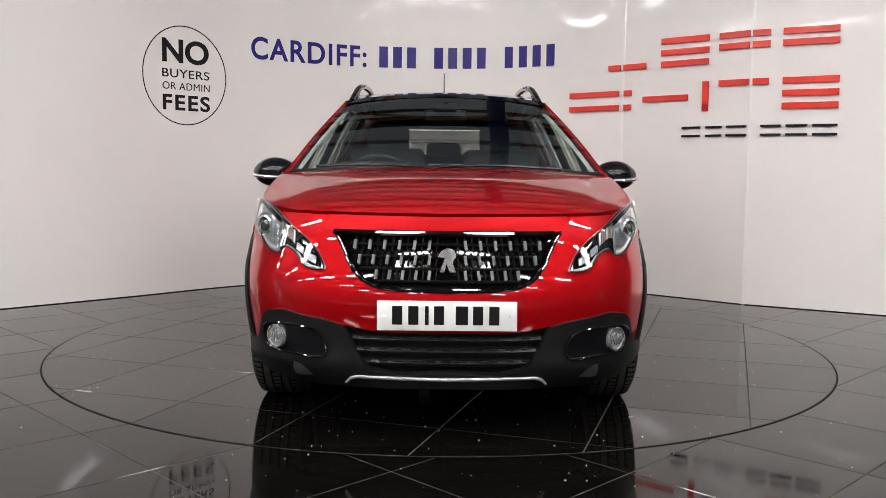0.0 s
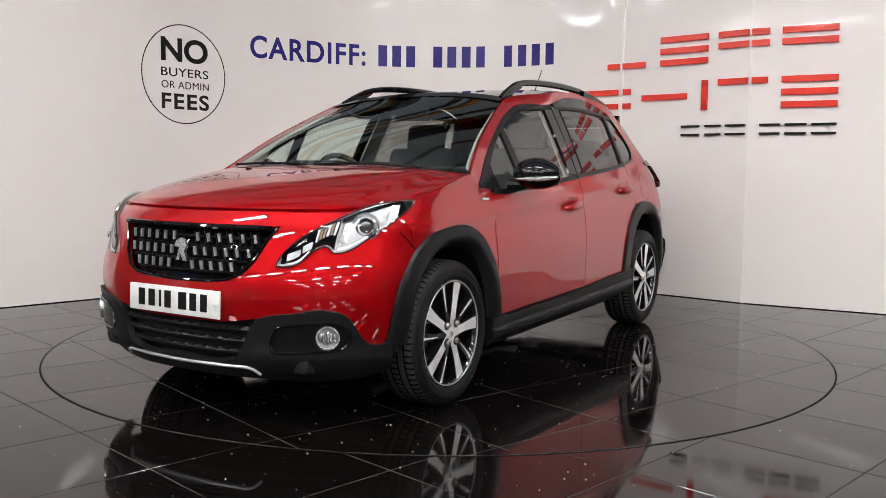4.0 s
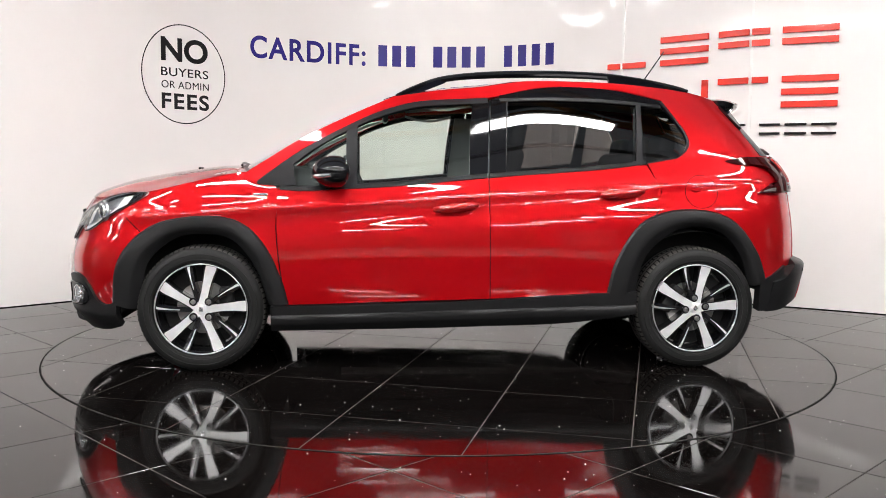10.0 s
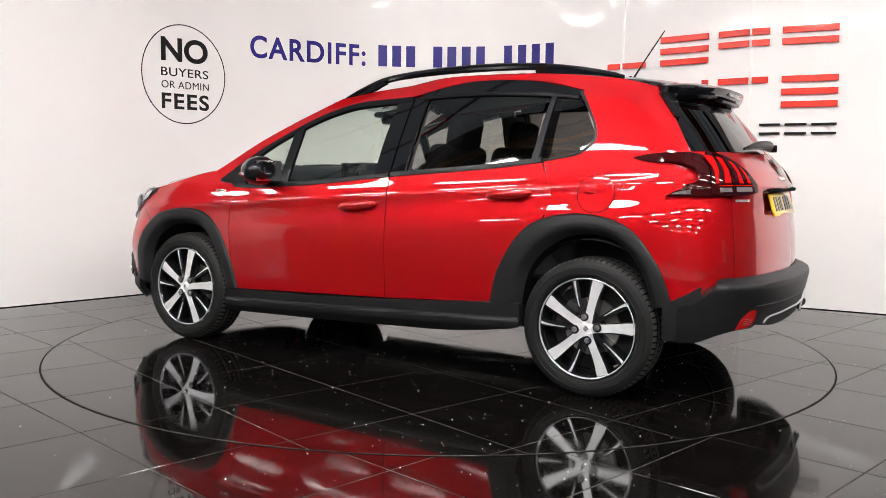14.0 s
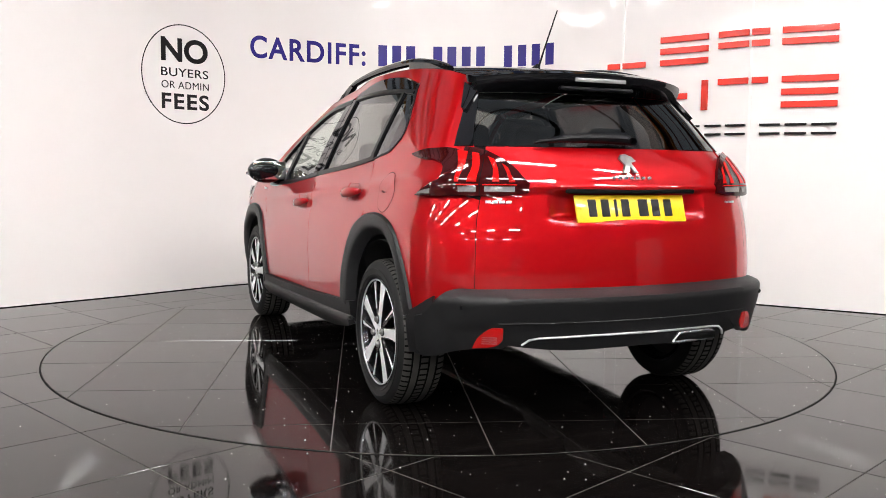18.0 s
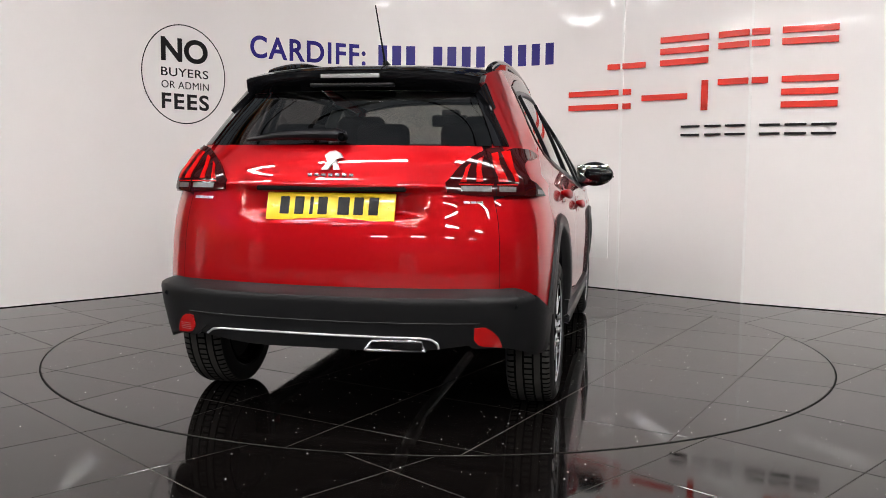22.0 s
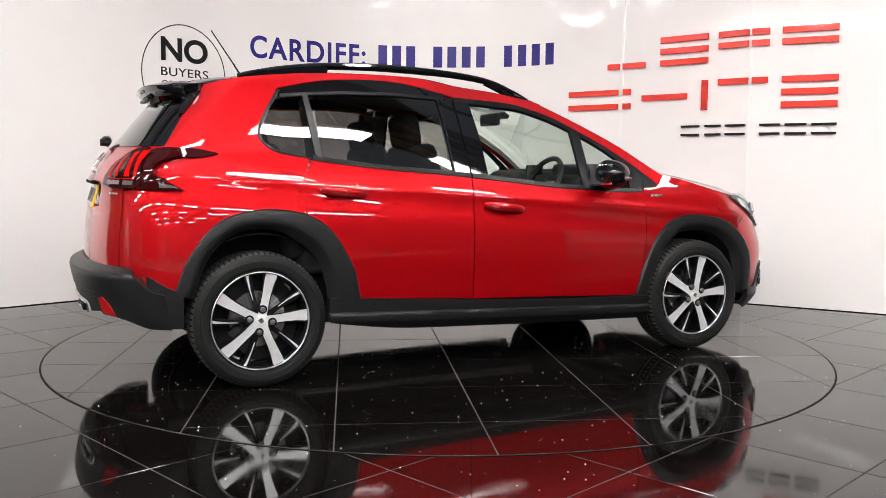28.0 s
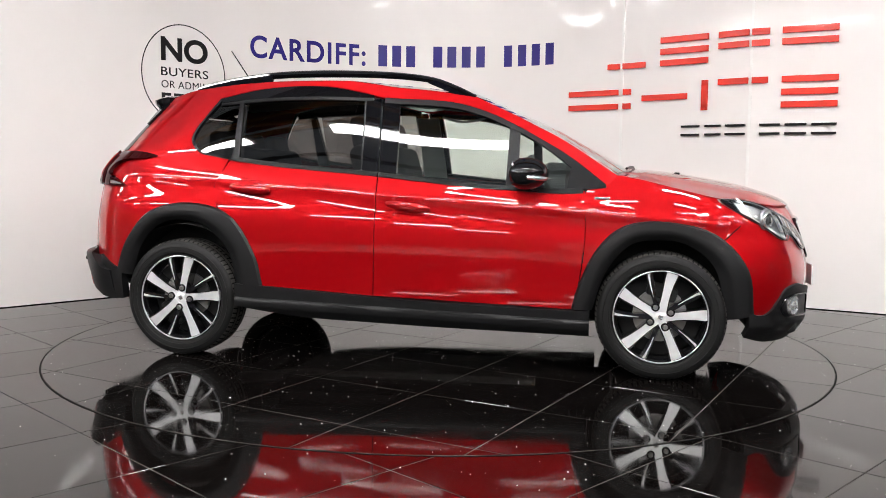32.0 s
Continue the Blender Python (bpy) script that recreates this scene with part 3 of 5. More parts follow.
for zz, step, n in ((.745, .0565, 6), (.690, .053, 6), (.635, .050, 5)):
    for sg in (1, -1):
        for i in range(n):
            for yy, me, nm in ((.068 + i * step, blade, "grille_bar"), (.068 + (i - .5) * step, rib, "grille_rib"), (.068 + i * step, rib, "grille_rib")):
                p = nose(math.degrees(math.asin(yy / base(1.2, zz))), zz)
                o = part(nm, me, M["satin"], grille)
                o.location = (p[0] - (.002 if me is blade else .016), sg * p[1], zz)
                o.rotation_euler = (radians(8 * sg), 0, radians(24 * sg * min(1, yy / .35)))
badge = part("badge", prism([(-.035, -.05), (-.015, -.05), (-.005, -.015), (.012, -.05), (.04, -.05), (.022, -.01), (.04, .02), (.03, .045), (.0, .055), (-.03, .04), (-.045, .015), (-.012, .012), (-.02, -.01)], .012, lambda a, b, d: (nose(0, .69)[0] + d - .002, a * .82, .69 + b * .88)), M["chrome"], grille, "plain chrome emblem")
# lower cladding, lower grille, skid bar
clad_lo = [(0, .205), (30, .20), (50, .20), (62, .21), (70, .235)]
JUT = fn([(.20, -.016), (.24, .0), (.275, .011), (.292, .015), (.305, .012), (.34, .003), (.40, .0), (.50, .0)])


def apron(f, z):
    """The lower bumper's face, with a crease below the fog lamps."""
    p = nose(f, z)
    k = JUT(z) * min(1, max(0, (f - 16) / 14))
    return p + np.array((k * math.cos(radians(f)), k * math.sin(radians(f)), 0))


clad = part("lower_bumper", sheet(full(band(apron, clad_lo, [(0, .268), (18, .27), (21, .285), (24, .35), (27.5, .44), (29, .447), (40, .471), (50, .484), (56, .457), (61, .362), (68, .345), (70, .36)], 0, 70, 56, 24)), X, .014, .03), M["plastic"], car, "textured black lower bumper")
lgr = part("lower_grille", sheet(full(band(nose, [(0, .26), (27, .26)], [(0, .45), (27, .45)], 0, 27, 20, 4)), X, -.05, .01), M["dark"], car)
for zz in (.30, .345, .39, .432):
    part("slat", tube([tuple(nose(abs(f), zz) * (1, 1 if f >= 0 else -1, 1) + (-.022, 0, 0)) for f in np.linspace(-25, 25, 15)], .013, 6, 1.4), M["plastic"], lgr)
for zz in (.322, .367, .41):
    for i in range(-5, 6):
        f = math.degrees(math.asin(abs(i * .06) / .84))
        p = nose(f, zz)
        part("mesh_clip", box((.012, .03, .007), (p[0] - .012, i * .06, zz - .012), .002), M["trim"], lgr)
part("skid_bar", tube([tuple(nose(abs(f), z) * (1, 1 if f >= 0 else -1, 1) + (.018, 0, 0)) for f, z in [(-28.5, .212), (-26.5, .235), (-24.5, .243), (-12, .242), (0, .241), (12, .242), (24.5, .243), (26.5, .235), (28.5, .212)]], [.005, .007, .0075, .0075, .0075, .0075, .0075, .007, .005], 8), M["satin"], clad, "satin silver skid bar")
for sg in (1, -1):
    pocket = part("fog_pocket", sheet(ruled(apron, [(32.5, .318), (38, .318), (44, .322), (52, .328), (57, .35)], [(32, .37), (35, .414), (42, .427), (52, .427), (57, .395)], 24, 8), X, .0162, .004, sg < 0), M["trim"], clad, "black fog lamp pocket with gloss rim")
    ring = crv([(32, .345), (32.3, .374), (35, .416), (42, .429), (52, .430), (56.5, .408), (57.5, .375), (54, .330), (44, .319), (34, .314), (32, .330), (32, .345)], 48)
    part("pocket_rim", tube([tuple((apron(f, z) + (.016, .008, 0)) * (1, sg, 1)) for f, z in ring], .0055, 8), M["gloss"], clad)
    p = nose(50.5, .378) * (1, sg, 1)
    me = lathe([(0, .010), (.018, .009), (.034, .004), (.041, -.003), (.043, -.012), (.036, -.018)], 28, "x")
    fog = part("fog_lamp", me, M["lens"], car, "round clear fog lamp")
    for k in range(5):
        part("facet", box((.006, .010, .05 - .008 * abs(k - 2)), (-.001 + .002 * (k % 2), -.026 + .013 * k, 0), .002), M["chrome"], fog)
    fog.matrix_basis = Matrix.Translation(p + np.array((.026, .012 * sg, 0))) @ pose(0, 0, 0, 0, 0, 38 * sg)
    bowl = lathe([(0, -.006), (.012, -.002), (.024, -.005), (.038, -.003), (.041, .0)], 28, "x")
    part("reflector", bowl, M["satin"], fog)
    part("bezel", lathe([(.041, .004), (.046, .004), (.048, -.012), (.041, -.012)], 28, "x"), M["chrome"], fog)

# headlamps
lamp_lo = [(33, .648), (36, .647), (40.5, .664), (43, .697), (46, .720), (48.8, .722), (50.5, .702), (52, .701), (56, .722), (59, .755), (63, .800), (67, .842), (70, .884)]
lamp_hi = [(33, .655), (34.5, .690), (38.5, .744), (43.5, .788), (51.5, .843), (56, .872), (60.5, .889), (66, .897), (70, .897)]
LO, HI = fn(lamp_lo), fn(lamp_hi)
for sg in (1, -1):
    head = part("headlamp", sheet(band(nose, lamp_lo, lamp_hi, 33, 70, 60, 10), X, .003, .03, sg < 0), M["lampsilver"], car, "clear headlamp with dark bezel and round projector")
    part("lens", sheet(band(nose, lamp_lo, lamp_hi, 33, 70, 60, 10), X, .019, .012, sg < 0), M["lens"], head)
    fs_ = np.linspace(33.2, 69.8, 60)
    edge = [nose(f, LO(f)) for f in fs_] + [nose(f, HI(f)) for f in fs_[::-1]]
    part("gasket", tube([tuple((p + (.010, .005, 0)) * (1, sg, 1)) for p in edge + edge[:1]], .0026, 6), M["trim"], head)

    def inlay(name, f0, f1, v0, v1, material, off, w0=None, w1=None):
        """A piece between two shares of the lamp's height."""
        w0, w1 = v0 if w0 is None else w0, v1 if w1 is None else w1
        g = []
        for f in np.linspace(f0, f1, 14):
            k = (f - f0) / (f1 - f0)
            a, b = v0 + (w0 - v0) * k, v1 + (w1 - v1) * k
            g.append([nose(f, LO(f) + (HI(f) - LO(f)) * (a + (b - a) * j / 4)) for j in range(5)])
        part(name, sheet(g, X, off, .003, sg < 0), M[material], head)

    inlay("bezel", 34.5, 50.3, .05, .93, "gloss", .006)
    inlay("upper_blade", 37, 69, .93, .99, "satin", .008)
    inlay("upper_mask", 50.6, 66.5, .80, .925, "gloss", .0075)
    inlay("outer_mask", 65.6, 69.4, .08, .90, "gloss", .0075, .2, .85)
    inlay("lamp_guide", 62.6, 65.4, .10, .78, "white", .009, .14, .70)
    inlay("lamp_guide", 51.2, 62.4, .05, .13, "white", .009, .08, .15)
    inlay("reflector", 51.0, 53.4, .22, .74, "chrome", .008)
    inlay("lower_blade", 34.5, 43, .04, .13, "satin", .009)
    inlay("reflector", 36.2, 40.2, .24, .62, "lampsilver", .009, .28, .50)
    inlay("reflector", 40.8, 43.6, .30, .56, "lampsilver", .009, .12, .44)
    inlay("reflector", 38.6, 41.5, .70, .82, "chrome", .009)
    for k in range(6):
        inlay("indicator_rib", 44.4 + k * .95, 45.1 + k * .95, .30 + .03 * k, .86, "amber" if k in (1, 2, 4) else "lampsilver", .009 + .001 * (k % 2))
    p = nose(57, .800) * (1, sg, 1)
    pr = part("projector", lathe([(0, .020), (.012, .0185), (.022, .012), (.028, .000), (.029, -.012)], 28, "x"), M["projector"], head)
    pr.matrix_basis = Matrix.Translation(p + np.array((.004, .006 * sg, 0))) @ pose(0, 0, 0, 0, 0, 36 * sg)
    rg = part("projector_ring", lathe([(.029, .000), (.034, .012), (.041, .008), (.043, -.004), (.029, -.010)], 32, "x"), M["chrome"], head)
    rg.matrix_basis = pr.matrix_basis
    rg = part("projector_bowl", lathe([(.043, -.004), (.052, .002), (.056, -.008)], 32, "x"), M["lampsilver"], head)
    rg.matrix_basis = pr.matrix_basis

# ---- wings, doors, sides
arch_f_out = [(1.697, .341), (1.659, .561), (1.504, .721), (1.27, .774), (1.085, .747), (.965, .637), (.885, .47), (.85, .344)]
arch_f_in = [(1.582, .317), (1.532, .56), (1.401, .68), (1.271, .707), (1.112, .679), (.99, .537), (.925, .345)]
arch_r_out = [(-.80, .405), (-.843, .567), (-.979, .76), (-1.202, .822), (-1.432, .777), (-1.572, .622), (-1.64, .455)]
arch_r_in = [(-.93, .38), (-.985, .59), (-1.13, .722), (-1.27, .755), (-1.40, .727), (-1.515, .612), (-1.575, .437)]
both("front_wing", ruled(side, [(.852, .344), (.886, .47), (.966, .637), (1.085, .748), (1.27, .775), (1.42, .755), (1.556, .685)], [(.848, .335), (.872, .468), (.891, .607), (.900, .746), (.895, .925), (1.0, .962), (1.045, 1.004), (1.168, .983), (1.49, .906), (1.60, .868)], 60, 14), Y, M["red"], car)
doors_f = both("front_door", coons(side, [(.845, .342), (-.1795, .372)], [(.890, .928), (.505, .927), (-.1705, .985)], [(.845, .342), (.867, .468), (.886, .607), (.895, .746), (.890, .928)], [(-.1795, .372), (-.1745, .742), (-.1705, .985)]), Y, M["red"], car)
doors_r = both("rear_door", coons(side, [(-.184, .372), (-.795, .404)], [(-.175, .986), (-1.006, 1.063)], [(-.184, .372), (-.179, .742), (-.175, .986)], [(-.795, .404), (-.84, .567), (-.974, .757), (-1.045, .815), (-1.074, .923), (-1.006, 1.063)]), Y, M["red"], car)
quarter = both("rear_quarter", ruled(side, [(-1.052, .806), (-1.202, .823), (-1.432, .778), (-1.573, .622), (-1.645, .45)], [(-1.079, .923), (-1.30, .928), (-1.60, .93), (-1.80, .925), (-1.885, .86), (-1.903, .70), (-1.885, .535), (-1.80, .50), (-1.70, .445)], 60, 18), Y, M["red"], car)
both("rear_pillar", ruled(side, [(-1.010, 1.075), (-1.10, 1.090), (-1.185, 1.11), (-1.245, 1.165), (-1.235, 1.23), (-1.195, 1.30), (-1.13, 1.408)], [(-1.079, .923), (-1.35, .928), (-1.65, .929), (-1.80, .925), tail(56, 1.10)[[0, 2]], tail(63, 1.20)[[0, 2]], tail(64, 1.30)[[0, 2]], (-1.46, 1.422)], 60, 16), Y, M["red"], quarter)
both("a_pillar", ruled(side, [(1.0, .955), (.83, 1.085), (.665, 1.185), (.436, 1.303), (.261, 1.366)], [(1.045, 1.006), (.947, 1.071), (.776, 1.18), (.545, 1.299), (.30, 1.412)], 40, 6), Y, M["red"], car)
both("roof_side", ruled(side, [(.29, 1.363), (.114, 1.392), (-.187, 1.408), (-.255, 1.423), (-.52, 1.472), (-.876, 1.463), (-1.142, 1.408)], [(.30, 1.41), (.06, 1.447), (-.14, 1.466), (-.406, 1.502), (-.891, 1.499), (-1.278, 1.462), (-1.46, 1.42)], 50, 6), Y, M["red"], car)
both("upper_side_strip", band(side, [(-.25, 1.404), (-.52, 1.414), (-.99, 1.397), (-1.135, 1.382)], [(-.25, 1.42), (-.52, 1.468), (-.876, 1.458), (-1.135, 1.404)], -.25, -1.135, 40, 4), Y, M["gloss"], car, .002)
# cladding
def arch(inner, outer, n=60):
    """A flat outer band with a lip that leans into the wheel well."""
    a, b, g = crv(inner, n), crv(outer, n), []
    for i in range(n + 1):
        row = []
        for v in (0, .2, .36, .39, .6, .85, .96, 1):
            p = side(*(a[i] + (b[i] - a[i]) * v))
            p[1] -= .034 * max(0, 1 - v / .37) + (.006 if v == 1 else 0)
            row.append(p)
        g.append(row)
    return g


both("arch_cladding", arch(arch_f_in, arch_f_out), Y, M["plastic"], car, .016, .06)
both("arch_cladding", arch(arch_r_in, arch_r_out), Y, M["plastic"], car, .016, .06)
def sill(x, z):
    """The sill's face, with a rounded ledge below a groove under the doors."""
    c = .303 - .028 * x
    k = min(1.0, max(0.0, (c + .006 - z) / .012))
    return side(x, z) + np.array((0, .016 * k * k * (3 - 2 * k) - .030 * max(0.0, c - .03 - z) / .06, 0))


sills = both("sill_cladding", band(sill, [(.92, .215), (-.17, .235), (-.63, .255), (-.95, .30)], [(.92, .338), (.85, .338), (-.17, .366), (-.745, .40), (-.95, .41)], .925, -.945, 60, 26), Y, M["plastic"], car, .014, .05)
# windows
win_top = [(.825, 1.078), (.665, 1.18), (.436, 1.298), (.261, 1.359), (.114, 1.383), (-.187, 1.40), (-.25, 1.402)]
rwin_top = [(-.25, 1.399), (-.541, 1.408), (-.993, 1.390), (-1.132, 1.375)]
wt, rt = fn(win_top), fn(rwin_top)
both("window_glass", band(side, lambda x: BELT(x) + .008, lambda x: wt(x) - .012, .50, -.085, 26, 12), Y, M["glass"], doors_f, -.006, .004)
both("vent_glass", band(side, lambda x: BELT(x) + .006, lambda x: max(wt(x) - .012, BELT(x) + .01), .79, .545, 16, 8), Y, M["glass"], doors_f, -.006, .004)
both("window_divider", band(side, lambda x: BELT(x), lambda x: wt(x), .552, .495, 4, 10), Y, M["trim"], doors_f, .002, .02)
both("window_frame", ruled(side, [(.89, .99), (.805, 1.055), (.655, 1.162), (.43, 1.276), (.255, 1.336), (.11, 1.36), (-.187, 1.378)], [(.995, .957), (.828, 1.083), (.665, 1.184), (.436, 1.302), (.261, 1.363), (.114, 1.389), (-.187, 1.406)], 44, 3), Y, M["trim"], doors_f, .003, .02)
both("mirror_triangle", ruled(side, [(.99, .945), (.90, .938), (.80, .938)], [(.992, .955), (.90, 1.02), (.82, 1.072)], 10, 5), Y, M["trim"], doors_f, .004, .02)
both("belt_trim", band(side, lambda x: BELT(x) - .010, lambda x: BELT(x) + .012, .88, -.166, 30, 2), Y, M["trim"], doors_f, .005, .02)
both("belt_trim", band(side, lambda x: BELT(x) - .010, lambda x: BELT(x) + .012, -.176, -1.0, 30, 2), Y, M["trim"], doors_r, .005, .02)
both("pillar_cover", ruled(side, [(-.075, 1.005), (-.085, 1.2), (-.105, 1.385)], [(-.168, 1.01), (-.18, 1.2), (-.196, 1.40)], 14, 4), Y, M["gloss"], doors_f, .002, .02)
both("pillar_cover", ruled(side, [(-.178, 1.01), (-.19, 1.2), (-.206, 1.40)], [(-.265, 1.016), (-.275, 1.2), (-.29, 1.392)], 14, 4), Y, M["gloss"], doors_r, .002, .02)
both("chrome_edge", ruled(side, [(-.262, 1.016), (-.272, 1.2), (-.287, 1.385)], [(-.268, 1.016), (-.278, 1.2), (-.293, 1.385)], 10, 1), Y, M["trim"], doors_r, .006, .01)
both("window_glass", band(side, lambda x: BELT(x) + .008, lambda x: rt(x) - .008, -.265, -.955, 26, 12), Y, M["privacy"], doors_r, -.006, .004)
both("window_frame", band(side, lambda x: rt(x) - .011, lambda x: rt(x) + .005, -.25, -1.12, 26, 2), Y, M["trim"], doors_r, .003, .02)
both("window_divider", ruled(side, [(-.950, 1.07), (-.985, 1.385)], [(-.985, 1.073), (-1.01, 1.383)], 10, 3), Y, M["trim"], doors_r, .004, .02)
both("quarter_glass", band(side, [(-.985, 1.076), (-1.1, 1.092), (-1.17, 1.109), (-1.215, 1.138), (-1.24, 1.19)], [(-.985, 1.383), (-1.108, 1.380), (-1.16, 1.33), (-1.215, 1.24), (-1.24, 1.20)], -.985, -1.238, 20, 10), Y, M["privacy"], quarter, -.005, .004)
both("quarter_trim", ruled(side, [(-1.002, 1.073), (-1.10, 1.093), (-1.178, 1.111), (-1.235, 1.167), (-1.227, 1.229), (-1.187, 1.299), (-1.116, 1.400)], [(-1.005, 1.068), (-1.10, 1.085), (-1.185, 1.104), (-1.248, 1.165), (-1.238, 1.232), (-1.198, 1.302), (-1.132, 1.405)], 36, 2), Y, M["trim"], quarter, .004, .02)
for sg, dl in ((1, 0), (-1, 1)):
    for x0, x1, z0, z1, dr in ((.112, -.116, .825, .850, doors_f[dl]), (-.752, -.978, .905, .924, doors_r[dl])):
        cup = part("handle_cup", sheet([[side(x, z) + (0, -.018 * (1 - max(abs(x - (x0 + x1) / 2) / .075, abs(z - (z0 + z1) / 2 - .003) / .04) ** 2), 0) if max(abs(x - (x0 + x1) / 2) / .075, abs(z - (z0 + z1) / 2 - .003) / .04) < 1 else side(x, z) for z in np.linspace(z0 - .03, z1 + .035, 9)] for x in np.linspace(x0 - .03, x1 + .03, 15)], Y, .002, .0, sg < 0), M["red"], dr)
        pts = []
        for i in range(13):
            t = i / 12
            x, z = x0 + (x1 - x0) * t, z0 + (z1 - z0) * t
            pts.append(tuple((side(x, z) + (0, .008 + .026 * math.sin(math.pi * min(1, max(0, t))) ** .6, 0)) * (1, sg, 1)))
        part("door_handle", tube(pts, [.010 + .014 * math.sin(math.pi * i / 12) ** .5 for i in range(13)], 10, .7), M["red"], dr)
    # mirrors, built in the door's space
    mir = bmesh.new()
    bmesh.ops.create_uvsphere(mir, u_segments=28, v_segments=16, radius=1.0)
    for v in mir.verts:
        v.co = Vector((v.co.x * .112, v.co.y * .118, v.co.z * .078))
        if v.co.x < -.02:
            v.co.x = -.02 - (-.02 - v.co.x) * .55
        v.co.z *= 1 - .25 * max(0, v.co.y / .125) ** 2 if v.co.z > 0 else 1
        v.co.x -= .25 * max(0, v.co.y) + .0
    bmesh.ops.transform(mir, matrix=Matrix.Translation((.605, .905, 1.012)), verts=mir.verts)
    if sg < 0:
        bmesh.ops.transform(mir, matrix=Matrix.Diagonal((1, -1, 1, 1)), verts=mir.verts)
    mo = part("door_mirror", from_bm("mirror", mir), M["gloss"], car, "gloss black door mirror with clear indicator strip")
    part("mirror_foot", tube([(.66, .775 * sg, .955), (.64, .83 * sg, .955), (.61, .88 * sg, .975)], [.03, .028, .03], 10), M["trim"], mo)
    part("mirror_indicator", tube([(.722, .85 * sg, .985), (.712, .91 * sg, .986), (.682, .97 * sg, .989), (.620, 1.018 * sg, .995)], [.005, .010, .012, .009], 8), M["chrome"], mo)
    part("mirror_glass", box((.006, .20, .11), (.548, .893 * sg, 1.012), .003, 2), M["mirror"], mo)
    # side emblem bars and fuel flap
    part("wing_emblem", box((.075, .006, .013), tuple((side(.975, .895) + (0, .001, 0)) * (1, sg, 1)), .003, 2), M["chrome"], car, "plain small chrome emblem bar")
flap = [[side(-1.29 + .086 * r * math.cos(a), .926 + .084 * r * math.sin(a)) for r in (.02, .35, .7, 1)] for a in np.linspace(0, 2 * math.pi, 33)]
part("fuel_flap", sheet(flap, Y, .0015, .012), M["red"], quarter[0])
part("flap_gap", sheet([[side(-1.29 + (.086 + d) * math.cos(a), .926 + (.084 + d) * math.sin(a)) for d in (0, .003)] for a in np.linspace(0, 2 * math.pi, 49)], Y, .0008, 0), M["gap"], quarter[0])

# ---- windscreen, roof
ws_edge = [side(x, z) - (0, .012, 0) for x, z in [(1.03, 1.012), (.947, 1.071), (.776, 1.18), (.545, 1.299), (.305, 1.408)]]
screen = part("windscreen", sheet(crown([(1.13, 1.030), (.70, 1.262), (.25, 1.458)], ws_edge, 2.2, 2.2), (.5, 0, 1), .0, .004), M["glass"], car, "greenish windscreen")
part("screen_border", sheet(crown([(.30, 1.437), (.245, 1.461)], [side(.36, 1.39) - (0, .012, 0), side(.30, 1.412) - (0, .012, 0)], 2.2, 2.2, 20, 3), (.5, 0, 1), .002, .003), M["gloss"], screen)
part("scuttle", sheet(crown([(1.165, 1.020), (1.10, 1.043)], [side(1.06, .998) - (0, .004, 0), side(1.0, 1.025) - (0, .012, 0)], 2.2, 2.2, 20, 3), (.5, 0, 1), .001, .02), M["trim"], car)
for y0, y1 in ((-.05, .55), (-.62, -.10)):
    part("wiper_blade", tube([(1.135 - .12 * abs(y) ** 2 + .0, y, 1.042 + .010 * math.sin(6 * (y - y0))) for y in np.linspace(y0, y1, 9)], .007, 6), M["trim"], screen)
for y in (-.27, .27):
    part("washer_jet", box((.03, .022, .014), (1.36, y, 1.019), .005), M["trim"], bonnet)
roof_edge = [side(x, z) for x, z in [(.30, 1.413), (.06, 1.448), (-.14, 1.467), (-.406, 1.503), (-.891, 1.50), (-1.278, 1.463), (-1.46, 1.421)]]
roof = part("roof_panel", sheet(crown([(.25, 1.459), (-.2, 1.512), (-.6, 1.532), (-1.0, 1.524), (-1.4, 1.478), (-1.53, 1.455)], roof_edge, 2.4, 2.6, 20, 30), Z, 0, .03), M["gloss"], car, "dark glass roof")
lin = part("head_lining", sheet(crown([(.15, 1.44), (-.6, 1.49), (-1.5, 1.425)], [(.2, .50, 1.39), (-.6, .48, 1.45), (-1.4, .48, 1.40)], 2.4, 2.6, 8, 12), (0, 0, -1), 0, .01), M["lining"], roof)
for sg in (1, -1):
    rr = [(.290, .530, 1.412), (.20, .520, 1.455), (.06, .508, 1.505), (-.12, .502, 1.530), (-.35, .500, 1.543), (-.62, .498, 1.547), (-.87, .498, 1.538), (-1.08, .50, 1.513), (-1.24, .507, 1.482), (-1.30, .510, 1.465)]
    rl = part("roof_rail", tube([(x, y * sg, z) for x, y, z in crv(rr, 40)], [.014 + .006 * math.sin(math.pi * i / 40) for i in range(41)], 10, 1.1), M["gloss"], car, "black roof rail")
    for foot in ([(.29, 1.405), (.19, 1.425), (.03, 1.49), (.07, 1.505), (.2, 1.457)], [(-.90, 1.50), (-.86, 1.50), (-.85, 1.542), (-1.1, 1.51), (-1.31, 1.455), (-1.28, 1.448)]):
        part("rail_foot", prism(foot, .03, lambda a, b, d: (a, sg * (.50 + d), b)), M["gloss"], rl)

# ---- tail
TG = 51.0


def gate(f, z):
    p = tail(f, z)
    d = max(0, 1 - (abs(p[1]) / .37) ** 8) * max(0, 1 - (abs(z - .893) / .058) ** 6)
    lip = .012 * math.exp(-((z - .965) / .02) ** 2)
    return p + ((.036 * d * (1.25 - (z - .85) * 4) if d > 0 else 0) - lip, 0, 0)


